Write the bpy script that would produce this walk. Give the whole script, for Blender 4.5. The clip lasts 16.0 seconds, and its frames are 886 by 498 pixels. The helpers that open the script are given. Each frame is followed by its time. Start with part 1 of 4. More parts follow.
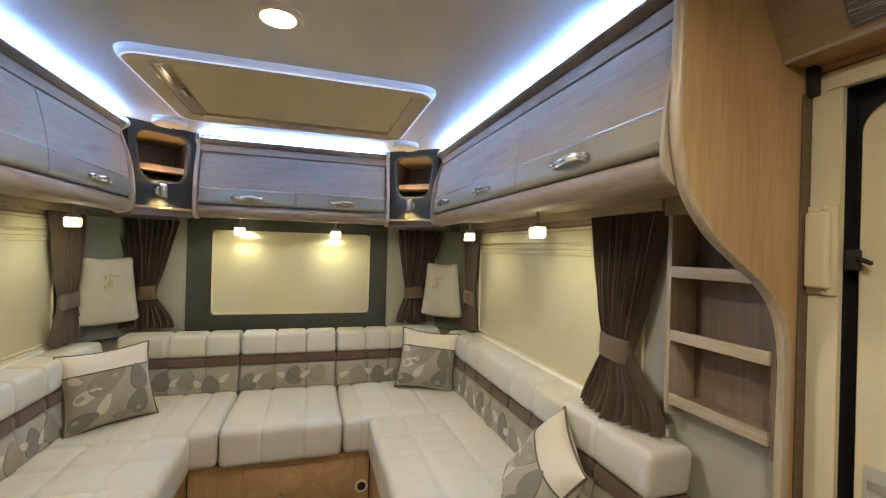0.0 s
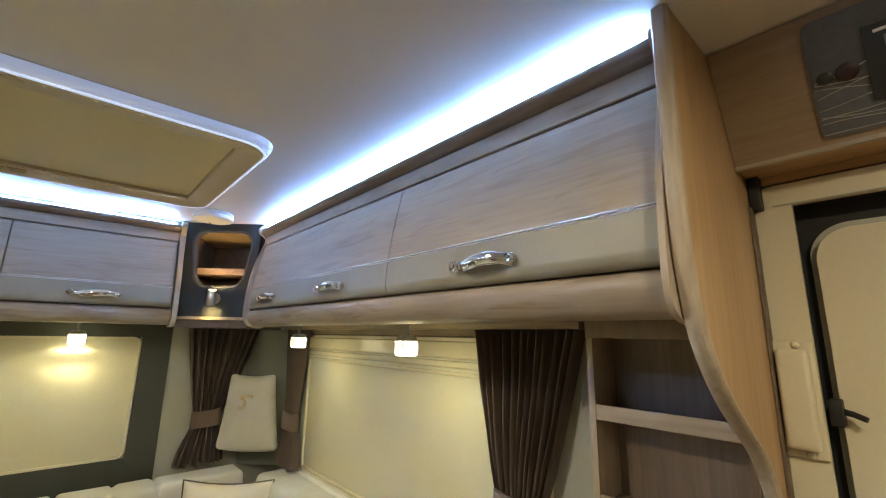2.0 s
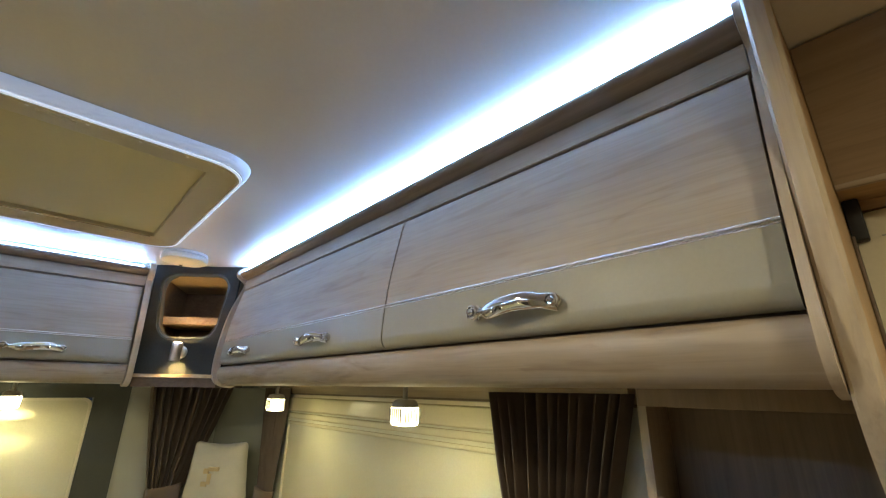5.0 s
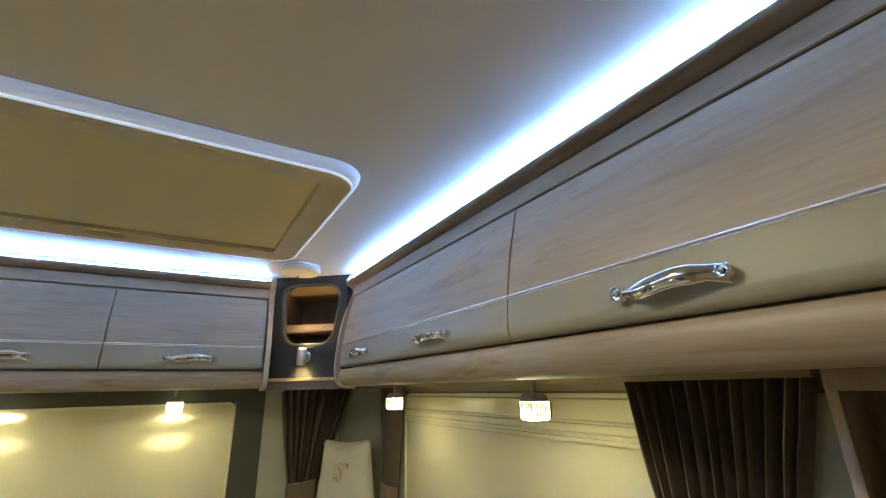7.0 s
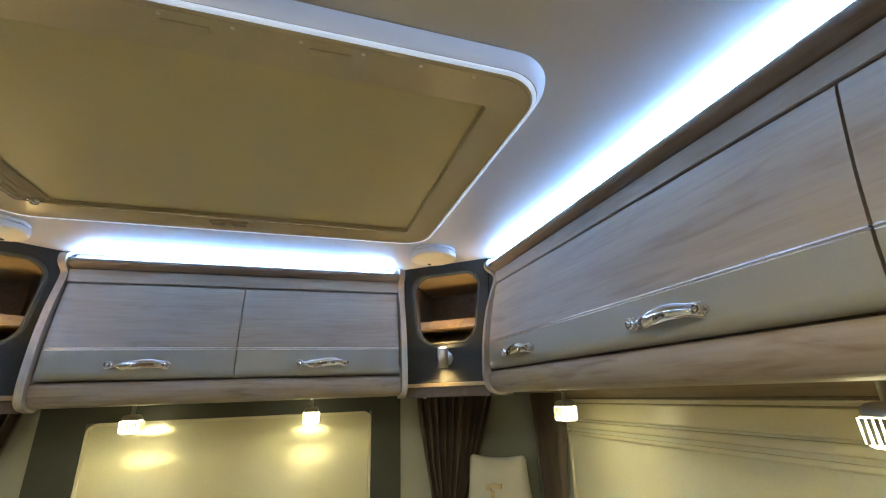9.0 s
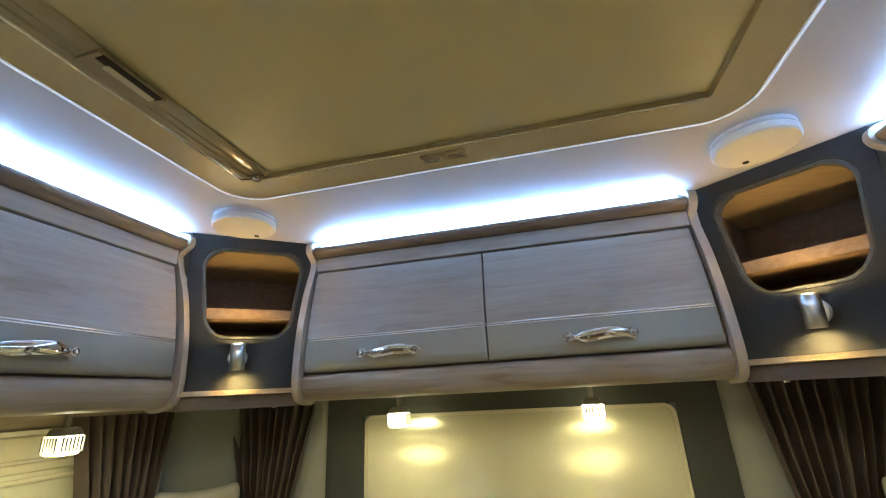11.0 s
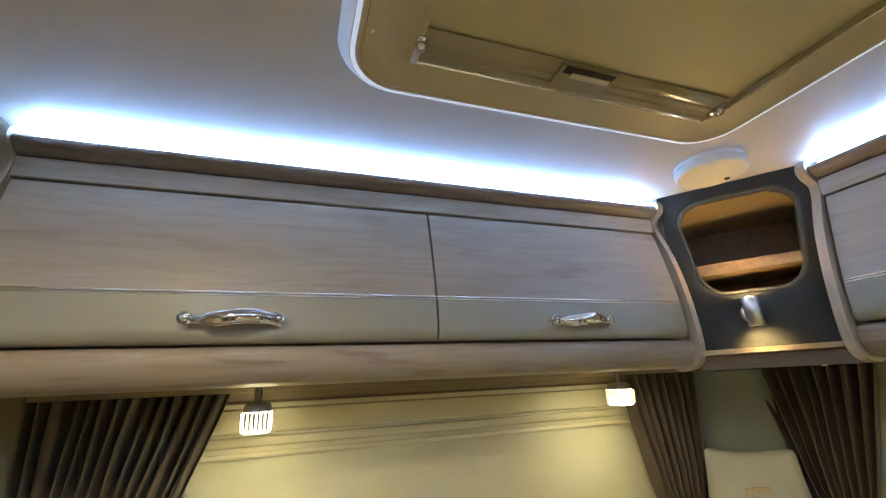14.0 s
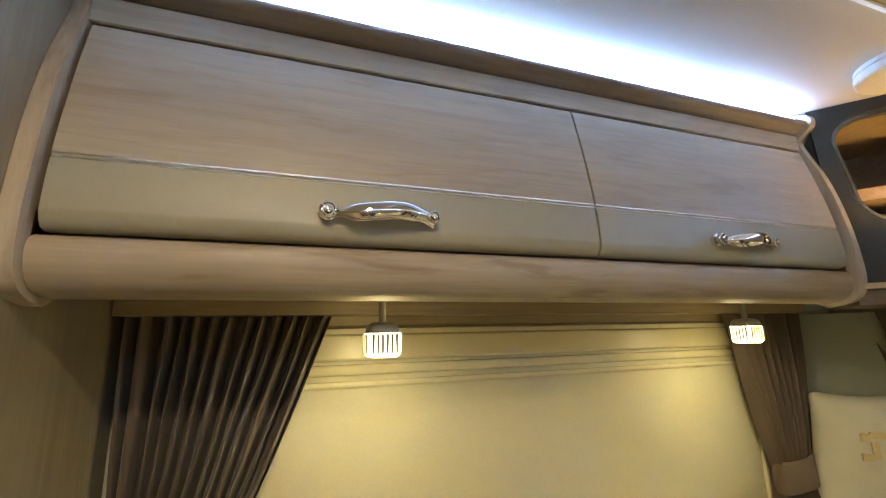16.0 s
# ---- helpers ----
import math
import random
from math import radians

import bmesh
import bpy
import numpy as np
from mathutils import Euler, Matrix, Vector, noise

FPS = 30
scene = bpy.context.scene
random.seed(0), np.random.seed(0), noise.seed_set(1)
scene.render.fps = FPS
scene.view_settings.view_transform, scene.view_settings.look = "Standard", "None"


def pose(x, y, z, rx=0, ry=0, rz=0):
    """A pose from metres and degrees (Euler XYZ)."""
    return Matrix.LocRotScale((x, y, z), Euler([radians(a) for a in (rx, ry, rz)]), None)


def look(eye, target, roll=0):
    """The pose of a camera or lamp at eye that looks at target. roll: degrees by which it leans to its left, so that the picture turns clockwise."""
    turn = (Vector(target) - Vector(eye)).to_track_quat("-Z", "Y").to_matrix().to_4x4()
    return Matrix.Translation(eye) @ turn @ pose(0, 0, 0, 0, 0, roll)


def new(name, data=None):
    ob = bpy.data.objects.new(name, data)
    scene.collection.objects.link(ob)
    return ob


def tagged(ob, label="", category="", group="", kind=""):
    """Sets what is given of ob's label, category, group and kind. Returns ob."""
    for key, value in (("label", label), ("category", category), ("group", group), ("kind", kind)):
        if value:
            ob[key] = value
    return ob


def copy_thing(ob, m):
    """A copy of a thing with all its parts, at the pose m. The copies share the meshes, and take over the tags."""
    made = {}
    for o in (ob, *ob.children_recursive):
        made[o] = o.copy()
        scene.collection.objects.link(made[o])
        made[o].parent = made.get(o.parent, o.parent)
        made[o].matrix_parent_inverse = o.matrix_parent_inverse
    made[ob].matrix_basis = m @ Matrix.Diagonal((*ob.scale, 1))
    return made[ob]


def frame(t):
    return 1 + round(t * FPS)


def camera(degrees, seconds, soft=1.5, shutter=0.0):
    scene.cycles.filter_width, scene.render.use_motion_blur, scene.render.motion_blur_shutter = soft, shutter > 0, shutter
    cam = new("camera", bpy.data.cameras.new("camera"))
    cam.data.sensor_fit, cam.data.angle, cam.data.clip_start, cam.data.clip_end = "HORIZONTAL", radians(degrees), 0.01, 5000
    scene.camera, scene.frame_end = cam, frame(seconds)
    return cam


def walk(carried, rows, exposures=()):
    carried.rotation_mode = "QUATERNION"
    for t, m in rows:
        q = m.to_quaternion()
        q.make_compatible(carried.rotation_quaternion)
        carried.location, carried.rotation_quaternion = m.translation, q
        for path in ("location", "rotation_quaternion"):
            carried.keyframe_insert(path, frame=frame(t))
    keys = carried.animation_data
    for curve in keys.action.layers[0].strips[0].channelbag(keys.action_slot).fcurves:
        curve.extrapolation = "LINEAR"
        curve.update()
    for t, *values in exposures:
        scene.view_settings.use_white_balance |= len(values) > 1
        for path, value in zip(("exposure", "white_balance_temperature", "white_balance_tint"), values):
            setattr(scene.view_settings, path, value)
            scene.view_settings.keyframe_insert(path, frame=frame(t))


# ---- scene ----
cam = camera(92.9, 16.0, soft=1.15)
PATH = [
    (0, (0.091, -0.038, 1.347), (0.681, 1.873, 1.352), 1.6),
    (0.5, (0.063, 0.142, 1.384), (0.879, 1.964, 1.513), 2.2),
    (1, (0.078, 0.252, 1.419), (1.135, 1.935, 1.644), 2.7),
    (1.5, (0.121, 0.342, 1.439), (1.334, 1.898, 1.764), 2.9),
    (2, (0.175, 0.44, 1.467), (1.475, 1.905, 1.872), 0.9),
    (2.5, (0.207, 0.542, 1.469), (1.594, 1.916, 1.902), 1.3),
    (3, (0.241, 0.599, 1.478), (1.645, 1.933, 1.977), 1.3),
    (3.2, (0.256, 0.602, 1.484), (1.661, 1.924, 2.01), 1.3),
    (5.3, (0.275, 0.621, 1.492), (1.534, 2.04, 2.127), -0.0),
    (5.5, (0.265, 0.631, 1.492), (1.5, 2.073, 2.122), -0.6),
    (6, (0.25, 0.65, 1.492), (1.379, 2.172, 2.129), -1.2),
    (6.5, (0.234, 0.666, 1.489), (1.274, 2.251, 2.128), -1.3),
    (7, (0.234, 0.688, 1.486), (1.221, 2.312, 2.109), -1.3),
    (7.5, (0.231, 0.732, 1.478), (1.164, 2.39, 2.095), -1.5),
    (8, (0.206, 0.825, 1.485), (1.071, 2.519, 2.103), -1.8),
    (8.2, (0.182, 0.873, 1.498), (1.021, 2.578, 2.122), -1.9),
    (10.3, (0.218, 1.38, 1.5), (0.152, 3.272, 2.147), -2.4),
    (10.5, (0.203, 1.413, 1.5), (0.042, 3.304, 2.131), -2.6),
    (11, (0.134, 1.533, 1.494), (-0.295, 3.373, 2.151), -3.0),
    (11.5, (0.044, 1.587, 1.503), (-0.725, 3.307, 2.173), -3.4),
    (12, (0.023, 1.624, 1.514), (-1.11, 3.116, 2.214), -3.8),
    (12.5, (0.049, 1.659, 1.516), (-1.381, 2.879, 2.199), -3.3),
    (13, (0.063, 1.645, 1.487), (-1.565, 2.586, 2.168), -2.8),
    (13.5, (0.063, 1.596, 1.474), (-1.675, 2.337, 2.13), -2.8),
    (14, (0.039, 1.483, 1.484), (-1.753, 2.124, 2.098), -2.8),
    (14.5, (0.012, 1.358, 1.483), (-1.807, 1.967, 2.049), -2.8),
    (15, (-0.025, 1.275, 1.466), (-1.859, 1.887, 1.976), -2.5),
    (15.5, (-0.101, 1.253, 1.455), (-1.938, 1.892, 1.92), -2.2),
    (16, (-0.213, 1.267, 1.442), (-2.058, 1.925, 1.846), -1.3),
]
# the clip's camera brightens and warms its picture a little on the way
EXPOSURES = [(0, 1.38, 6150, 18), (3.0, 1.33, 6350, 14), (5.5, 1.23, 6500, 11), (8.0, 1.12, 6450, 10), (10.5, 1.18, 6500, 10), (11.5, 1.11, 6300, 10), (12.2, 1.11, 6150, 10), (13.5, 1.13, 6550, 12), (15.0, 1.17, 7250, 15), (16.0, 1.25, 7900, 15)]
walk(cam, [(t, look(eye, target, roll)) for t, eye, target, roll in PATH], EXPOSURES)

# ---- light ----
world = bpy.data.worlds.new("world")
scene.world = world
world.use_nodes = True
world.node_tree.nodes["Background"].inputs[0].default_value = (0.6, 0.7, 0.9, 1)
world.node_tree.nodes["Background"].inputs[1].default_value = 0.02
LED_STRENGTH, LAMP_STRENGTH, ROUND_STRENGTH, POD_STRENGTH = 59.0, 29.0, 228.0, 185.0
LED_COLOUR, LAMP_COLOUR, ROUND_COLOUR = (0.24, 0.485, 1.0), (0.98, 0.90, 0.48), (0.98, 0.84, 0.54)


# ---- materials ----
def mat(name, base, rough=0.5, metal=0.0, coat=0.0, spec=0.5):
    m = bpy.data.materials.new(name)
    m.use_nodes = True
    b = m.node_tree.nodes["Principled BSDF"]
    b.inputs["Base Color"].default_value = (*base, 1)
    b.inputs["Roughness"].default_value = rough
    b.inputs["Metallic"].default_value = metal
    b.inputs["Coat Weight"].default_value = coat
    b.inputs["Coat Roughness"].default_value = 0.05
    b.inputs["Specular IOR Level"].default_value = spec
    return m


def node(m, kind, **values):
    n = m.node_tree.nodes.new(kind)
    for key, value in values.items():
        n.inputs[key.replace("_", " ")].default_value = value
    return n


def wire(m, a, out, b, into):
    m.node_tree.links.new(a.outputs[out], b.inputs[into])


def coords(m, scale, turn=(0, 0, 0)):
    c = node(m, "ShaderNodeTexCoord")
    p = node(m, "ShaderNodeMapping")
    p.inputs["Scale"].default_value = scale
    p.inputs["Rotation"].default_value = turn
    wire(m, c, "Object", p, "Vector")
    return p


def ramp(m, stops):
    r = node(m, "ShaderNodeValToRGB")
    while len(r.color_ramp.elements) < len(stops):
        r.color_ramp.elements.new(0.5)
    for e, (at, colour) in zip(r.color_ramp.elements, stops):
        e.position, e.color = at, (*colour, 1)
    return r


def bump(m, source, out, strength, distance=0.002):
    n = node(m, "ShaderNodeBump", Strength=strength, Distance=distance)
    wire(m, source, out, n, "Height")
    wire(m, n, "Normal", m.node_tree.nodes["Principled BSDF"], "Normal")
    return n


def plain(name, base, rough=0.5, vary=0.12, size=6.0, grain=90.0, relief=0.1, metal=0.0, coat=0.0):
    """Two scales of variation on one colour, with a fine relief."""
    m = mat(name, base, rough, metal, coat)
    b = m.node_tree.nodes["Principled BSDF"]
    p = coords(m, (1, 1, 1))
    big = node(m, "ShaderNodeTexNoise", Scale=size, Detail=4.0)
    fine = node(m, "ShaderNodeTexNoise", Scale=grain, Detail=3.0)
    wire(m, p, "Vector", big, "Vector")
    wire(m, p, "Vector", fine, "Vector")
    mix = node(m, "ShaderNodeMath")
    mix.operation = "ADD"
    wire(m, big, "Fac", mix, 0)
    wire(m, fine, "Fac", mix, 1)
    half = node(m, "ShaderNodeMath")
    half.operation = "MULTIPLY"
    half.inputs[1].default_value = 0.5
    wire(m, mix, 0, half, 0)
    lo = tuple(c * (1 - vary) for c in base)
    hi = tuple(min(1, c * (1 + vary)) for c in base)
    r = ramp(m, [(0.3, lo), (0.7, hi)])
    wire(m, half, 0, r, "Fac")
    wire(m, r, "Color", b, "Base Color")
    if relief:
        bump(m, fine, "Fac", relief)
    return m


def wood(name, dark, mid, light, along, rough=0.4, coat=0.0, size=1.0, knots=0.42):
    """Grain that runs along an axis: broad bands, fine streaks and pores."""
    m = mat(name, mid, rough, 0.0, coat)
    b = m.node_tree.nodes["Principled BSDF"]
    wide, thin = [9.0 * size] * 3, [95.0 * size] * 3
    wide[along], thin[along] = 1.3 * size, 5.0 * size
    p1, p2 = coords(m, wide), coords(m, thin)
    n1 = node(m, "ShaderNodeTexNoise", Scale=1.0, Detail=6.0, Distortion=0.9)
    n2 = node(m, "ShaderNodeTexNoise", Scale=1.0, Detail=4.0, Distortion=0.3)
    wire(m, p1, "Vector", n1, "Vector")
    wire(m, p2, "Vector", n2, "Vector")
    mix = node(m, "ShaderNodeMix")
    mix.inputs[0].default_value = 0.43
    wire(m, n1, "Fac", mix, 2)
    wire(m, n2, "Fac", mix, 3)
    r = ramp(m, [(0.30, dark), (0.50, mid), (0.70, light)])
    wire(m, mix, 0, r, "Fac")
    dash = [150.0 * size] * 3
    dash[along] = 7.0 * size
    p3 = coords(m, dash)
    n3 = node(m, "ShaderNodeTexNoise", Scale=1.0, Detail=3.0, Distortion=0.6)
    wire(m, p3, "Vector", n3, "Vector")
    r3 = ramp(m, [(0.36, (0.70, 0.68, 0.66)), (0.50, (1.0, 1.0, 1.0))])
    wire(m, n3, "Fac", r3, "Fac")
    pores = node(m, "ShaderNodeMix")
    pores.data_type, pores.blend_type = "RGBA", "MULTIPLY"
    pores.inputs[0].default_value = 0.28
    wire(m, r, "Color", pores, 6)
    wire(m, r3, "Color", pores, 7)
    fleck = [34.0 * size] * 3
    fleck[along] = 5.0 * size
    p4 = coords(m, fleck)
    n4 = node(m, "ShaderNodeTexNoise", Scale=1.0, Detail=5.0, Distortion=0.8)
    wire(m, p4, "Vector", n4, "Vector")
    r4 = ramp(m, [(0.56, (1.0, 1.0, 1.0)), (0.70, (0.70, 0.64, 0.58))])
    wire(m, n4, "Fac", r4, "Fac")
    flecks = node(m, "ShaderNodeMix")
    flecks.data_type, flecks.blend_type = "RGBA", "MULTIPLY"
    flecks.inputs[0].default_value = knots
    wire(m, pores, 2, flecks, 6)
    wire(m, r4, "Color", flecks, 7)
    wire(m, flecks, 2, b, "Base Color")
    bump(m, n3, "Fac", 0.12, 0.001)
    return m


def glow(name, colour, strength):
    m = bpy.data.materials.new(name)
    m.use_nodes = True
    b = m.node_tree.nodes["Principled BSDF"]
    b.inputs["Base Color"].default_value = (0.9, 0.9, 0.9, 1)
    b.inputs["Emission Color"].default_value = (*colour, 1)
    b.inputs["Emission Strength"].default_value = strength
    return m


def fabric(name, base, rough=0.9, weave=420.0, vary=0.14, sheen=0.2):
    m = plain(name, base, rough, vary, 9.0, weave, 0.35)
    b = m.node_tree.nodes["Principled BSDF"]
    b.inputs["Sheen Weight"].default_value = sheen
    return m


W_DARK, W_MID, W_LIGHT = (0.292, 0.250, 0.200), (0.342, 0.294, 0.237), (0.392, 0.34, 0.277)
taupe_wood = [wood(f"taupe_wood_{axis}", W_DARK, W_MID, W_LIGHT, k, 0.47, knots=0.5) for k, axis in enumerate("xyz")]
pale_wood = [wood(f"pale_wood_{axis}", (0.33, 0.27, 0.20), (0.42, 0.35, 0.265), (0.50, 0.43, 0.33), k, 0.42) for k, axis in enumerate("xyz")]
rail_wood = [wood(f"brown_rail_wood_{axis}", (0.245, 0.195, 0.146), (0.31, 0.252, 0.192), (0.38, 0.314, 0.242), k, 0.45, knots=0.95) for k, axis in enumerate("xyz")]
trim_wood = wood("trim_wood", (0.31, 0.257, 0.20), (0.385, 0.322, 0.253), (0.45, 0.385, 0.305), 2, 0.42)
partition_wood = wood("partition_board", (0.165, 0.136, 0.092), (0.205, 0.171, 0.117), (0.24, 0.203, 0.142), 2, 0.5, 0.0, 0.7)
front_wood = wood("front_wood", (0.10, 0.075, 0.055), (0.145, 0.11, 0.08), (0.19, 0.15, 0.11), 2, 0.5)
ledge_wood = wood("ledge_wood", (0.34, 0.245, 0.135), (0.43, 0.32, 0.185), (0.50, 0.385, 0.235), 0, 0.45)
shelf_wood = wood("shelf_wood", (0.17, 0.125, 0.085), (0.215, 0.16, 0.112), (0.26, 0.20, 0.145), 2, 0.5)
pelmet_wood = wood("pelmet_wood", (0.20, 0.15, 0.095), (0.255, 0.195, 0.125), (0.30, 0.235, 0.155), 1, 0.45)
# brown darkened for the shade below cabinets and pelmets; also the door strip
shade_wood = wood("shade_and_strip_wood", (0.085, 0.06, 0.036), (0.125, 0.09, 0.056), (0.16, 0.12, 0.08), 0, 0.5)
oak = wood("warm_oak", (0.36, 0.23, 0.115), (0.44, 0.29, 0.15), (0.50, 0.34, 0.185), 2, 0.42)
oak_y = wood("warm_oak_flat", (0.33, 0.205, 0.10), (0.44, 0.29, 0.15), (0.52, 0.36, 0.20), 1, 0.42)
# the warm oak, partly darkened for the shading on the leaning bulkhead
shaded_header = wood("shaded_header_oak", (0.235, 0.165, 0.10), (0.31, 0.222, 0.138), (0.37, 0.272, 0.175), 1, 0.45)
# rail wood darkened, with the cornice's shade put into its colour
shaded_cornice = [wood(f"shaded_cornice_{axis}", (0.165, 0.134, 0.108), (0.215, 0.176, 0.144), (0.265, 0.22, 0.18), k, 0.45) for k, axis in enumerate("xyz")]
vinyl_floor = wood("vinyl_floor", (0.20, 0.14, 0.085), (0.28, 0.20, 0.13), (0.34, 0.255, 0.17), 1, 0.45)
taupe_gloss = plain("taupe_gloss", (0.288, 0.275, 0.220), 0.46, 0.04, 5, 200, 0.02, 0.0, 0.0)
chrome = mat("chrome", (0.74, 0.74, 0.75), 0.05, 1.0)
inlay_chrome = mat("satin_chrome", (0.95, 0.95, 0.96), 0.26, 1.0)
bright_wire = mat("bright_wire", (0.92, 0.90, 0.84), 0.14, 1.0)
brushed = mat("brushed_aluminium", (0.62, 0.62, 0.62), 0.32, 1.0)
grey_cap = plain("grey_metal", (0.30, 0.29, 0.26), 0.35, 0.06, 8, 120, 0.03, 0.6)
slate = plain("slate_board", (0.025, 0.028, 0.025), 0.74, 0.25, 12, 160, 0.2)
pod_roof_oak = wood("olive_oak", (0.30, 0.215, 0.105), (0.37, 0.27, 0.14), (0.43, 0.32, 0.175), 0, 0.45)
shelf_oak = wood("brown_shelf_oak", (0.23, 0.155, 0.085), (0.31, 0.215, 0.125), (0.38, 0.275, 0.165), 0, 0.45)
slate_edge = plain("slate_edge", (0.075, 0.078, 0.07), 0.6, 0.3, 14, 160, 0.25)
# oak darkened for the recess: its shade is put into the colour
inner_oak = wood("shaded_inner_oak", (0.105, 0.06, 0.028), (0.16, 0.098, 0.048), (0.21, 0.135, 0.07), 0, 0.5)
dark_gap = mat("dark_gap", (0.02, 0.018, 0.016), 0.8)
ceiling_white = plain("ceiling_board", (0.62, 0.585, 0.53), 0.33, 0.03, 3, 150, 0.03)
cream = plain("cream_plastic", (0.66, 0.60, 0.44), 0.32, 0.04, 4, 140, 0.02)
hatch_cream = plain("hatch_plastic", (0.51, 0.455, 0.32), 0.34, 0.05, 4, 140, 0.02)
bar_cream = plain("bar_plastic", (0.33, 0.29, 0.19), 0.15, 0.05, 6, 140, 0.02)
blind_cloth = plain("blind_cloth", (0.55, 0.50, 0.295), 0.46, 0.05, 3, 320, 0.08)
window_cream = plain("blind_behind_acrylic", (0.58, 0.54, 0.37), 0.30, 0.06, 2.5, 200, 0.02, 0.0, 1.0)
rail_gloss = plain("glossy_rail", (0.62, 0.56, 0.38), 0.27, 0.04, 4, 140, 0.01)
white_plastic = plain("white_plastic", (0.78, 0.76, 0.72), 0.35, 0.03, 6, 150, 0.03)
wall_grey = plain("wall_vinyl", (0.40, 0.40, 0.335), 0.55, 0.07, 7, 220, 0.12)
wall_dark = plain("wall_dark_vinyl", (0.047, 0.051, 0.041), 0.50, 0.12, 7, 220, 0.12)
leather = plain("greige_leather", (0.575, 0.565, 0.53), 0.46, 0.06, 5, 260, 0.16)
leather_cream = plain("cream_leather", (0.62, 0.585, 0.51), 0.45, 0.05, 5, 260, 0.16)
band_brown = fabric("brown_band", (0.105, 0.068, 0.048))
headrest_cloth = fabric("headrest_cloth", (0.50, 0.475, 0.40))
corner_board = plain("corner_board", (0.23, 0.235, 0.19), 0.55, 0.08, 7, 220, 0.1)
leaf_base = fabric("leaf_fabric_ground", (0.33, 0.31, 0.265))
leaf_dark = fabric("leaf_fabric_dark", (0.175, 0.172, 0.152))
leaf_mid = fabric("leaf_fabric_mid", (0.25, 0.235, 0.19))
leaf_white = fabric("leaf_fabric_white", (0.54, 0.515, 0.45))
piping = fabric("dark_piping", (0.10, 0.085, 0.07))
curtain_brown = fabric("curtain_cloth", (0.079, 0.055, 0.039), 0.75, 500.0, 0.2, 0.15)
tie_brown = fabric("tieback_cloth", (0.135, 0.094, 0.068), 0.8, 500.0, 0.15, 0.1)
frosted = mat("frosted_glass", (0.30, 0.29, 0.24), 0.4)
black_rubber = mat("black_rubber", (0.012, 0.012, 0.012), 0.6)
panel_grey = plain("control_panel_grey", (0.11, 0.115, 0.125), 0.35, 0.2, 10, 120, 0.05, 0.2)
screen_dark = mat("screen_dark", (0.02, 0.022, 0.022), 0.42)
lcd = mat("lcd_grey", (0.17, 0.19, 0.17), 0.3)
red_dark = mat("dark_red", (0.022, 0.007, 0.007), 0.5)
orange = mat("orange_label", (0.65, 0.30, 0.14), 0.6)
teal = mat("dark_teal", (0.03, 0.10, 0.08), 0.6)
gold_thread = fabric("gold_thread", (0.50, 0.39, 0.22))
led_glow = glow("led_strip", LED_COLOUR, LED_STRENGTH)
# faint emission added to the hatch rim and its edge, for blue-white brightness
rim_glow = glow("hatch_rim_emission", (0.38, 0.60, 1.0), 0.105)
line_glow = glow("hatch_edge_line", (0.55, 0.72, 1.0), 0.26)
lamp_glow = glow("lamp_glass", LAMP_COLOUR, LAMP_STRENGTH * 0.42)
lens_glow = glow("lamp_lens", LAMP_COLOUR, LAMP_STRENGTH * 2.6)
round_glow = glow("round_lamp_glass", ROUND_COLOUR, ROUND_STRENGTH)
pod_glow = glow("spot_glass", (1.0, 0.70, 0.27), POD_STRENGTH * 1.0)
pod_up_glow = glow("spot_upper_glass", (1.0, 0.66, 0.27), POD_STRENGTH * 0.65)


# ---- building tools ----
def thing(name, at, label, category, group="", kind=""):
    e = new(name)
    e.empty_display_size = 0.05
    e.location = at
    return tagged(e, label, category, group, kind)


def part(name, bm, material, parent=None, label="", local=False, smooth=True):
    """Links a bmesh as one mesh object; its vertices are in world metres, or in its parent's own metres if local."""
    bmesh.ops.remove_doubles(bm, verts=bm.verts, dist=1e-5)
    bmesh.ops.recalc_face_normals(bm, faces=bm.faces)
    me = bpy.data.meshes.new(name)
    bm.to_mesh(me)
    bm.free()
    me.materials.append(material)
    ob = new(name, me)
    if smooth:
        me.shade_smooth()
        me.set_sharp_from_angle(angle=radians(38))
    if parent:
        ob.parent = parent
        if parent.type == "EMPTY" and not local:
            ob.matrix_parent_inverse = Matrix.Translation(parent.location).inverted()
    return tagged(ob, label)


def box(bm, x0, x1, y0, y1, z0, z1, bevel=0.0, segments=2):
    vs = [bm.verts.new((x, y, z)) for x in (x0, x1) for y in (y0, y1) for z in (z0, z1)]
    fs = [bm.faces.new([vs[i] for i in f]) for f in ((0, 1, 3, 2), (4, 6, 7, 5), (0, 4, 5, 1), (2, 3, 7, 6), (0, 2, 6, 4), (1, 5, 7, 3))]
    if bevel:
        es = list({e for f in fs for e in f.edges})
        bmesh.ops.bevel(bm, geom=es, offset=bevel, segments=segments, affect="EDGES", profile=0.5)
    return bm


def boxed(*size, bevel=0.0, segments=2):
    return box(bmesh.new(), *size, bevel=bevel, segments=segments)


def prism(bm, outline, place0, place1):
    """A solid between two copies of an outline; place0 and place1 turn an outline's point into a place."""
    a = [bm.verts.new(place0(*p)) for p in outline]
    b = [bm.verts.new(place1(*p)) for p in outline]
    n = len(outline)
    for i in range(n):
        j = (i + 1) % n
        bm.faces.new((a[i], a[j], b[j], b[i]))
    bm.faces.new(a)
    bm.faces.new(b[::-1])
    return bm


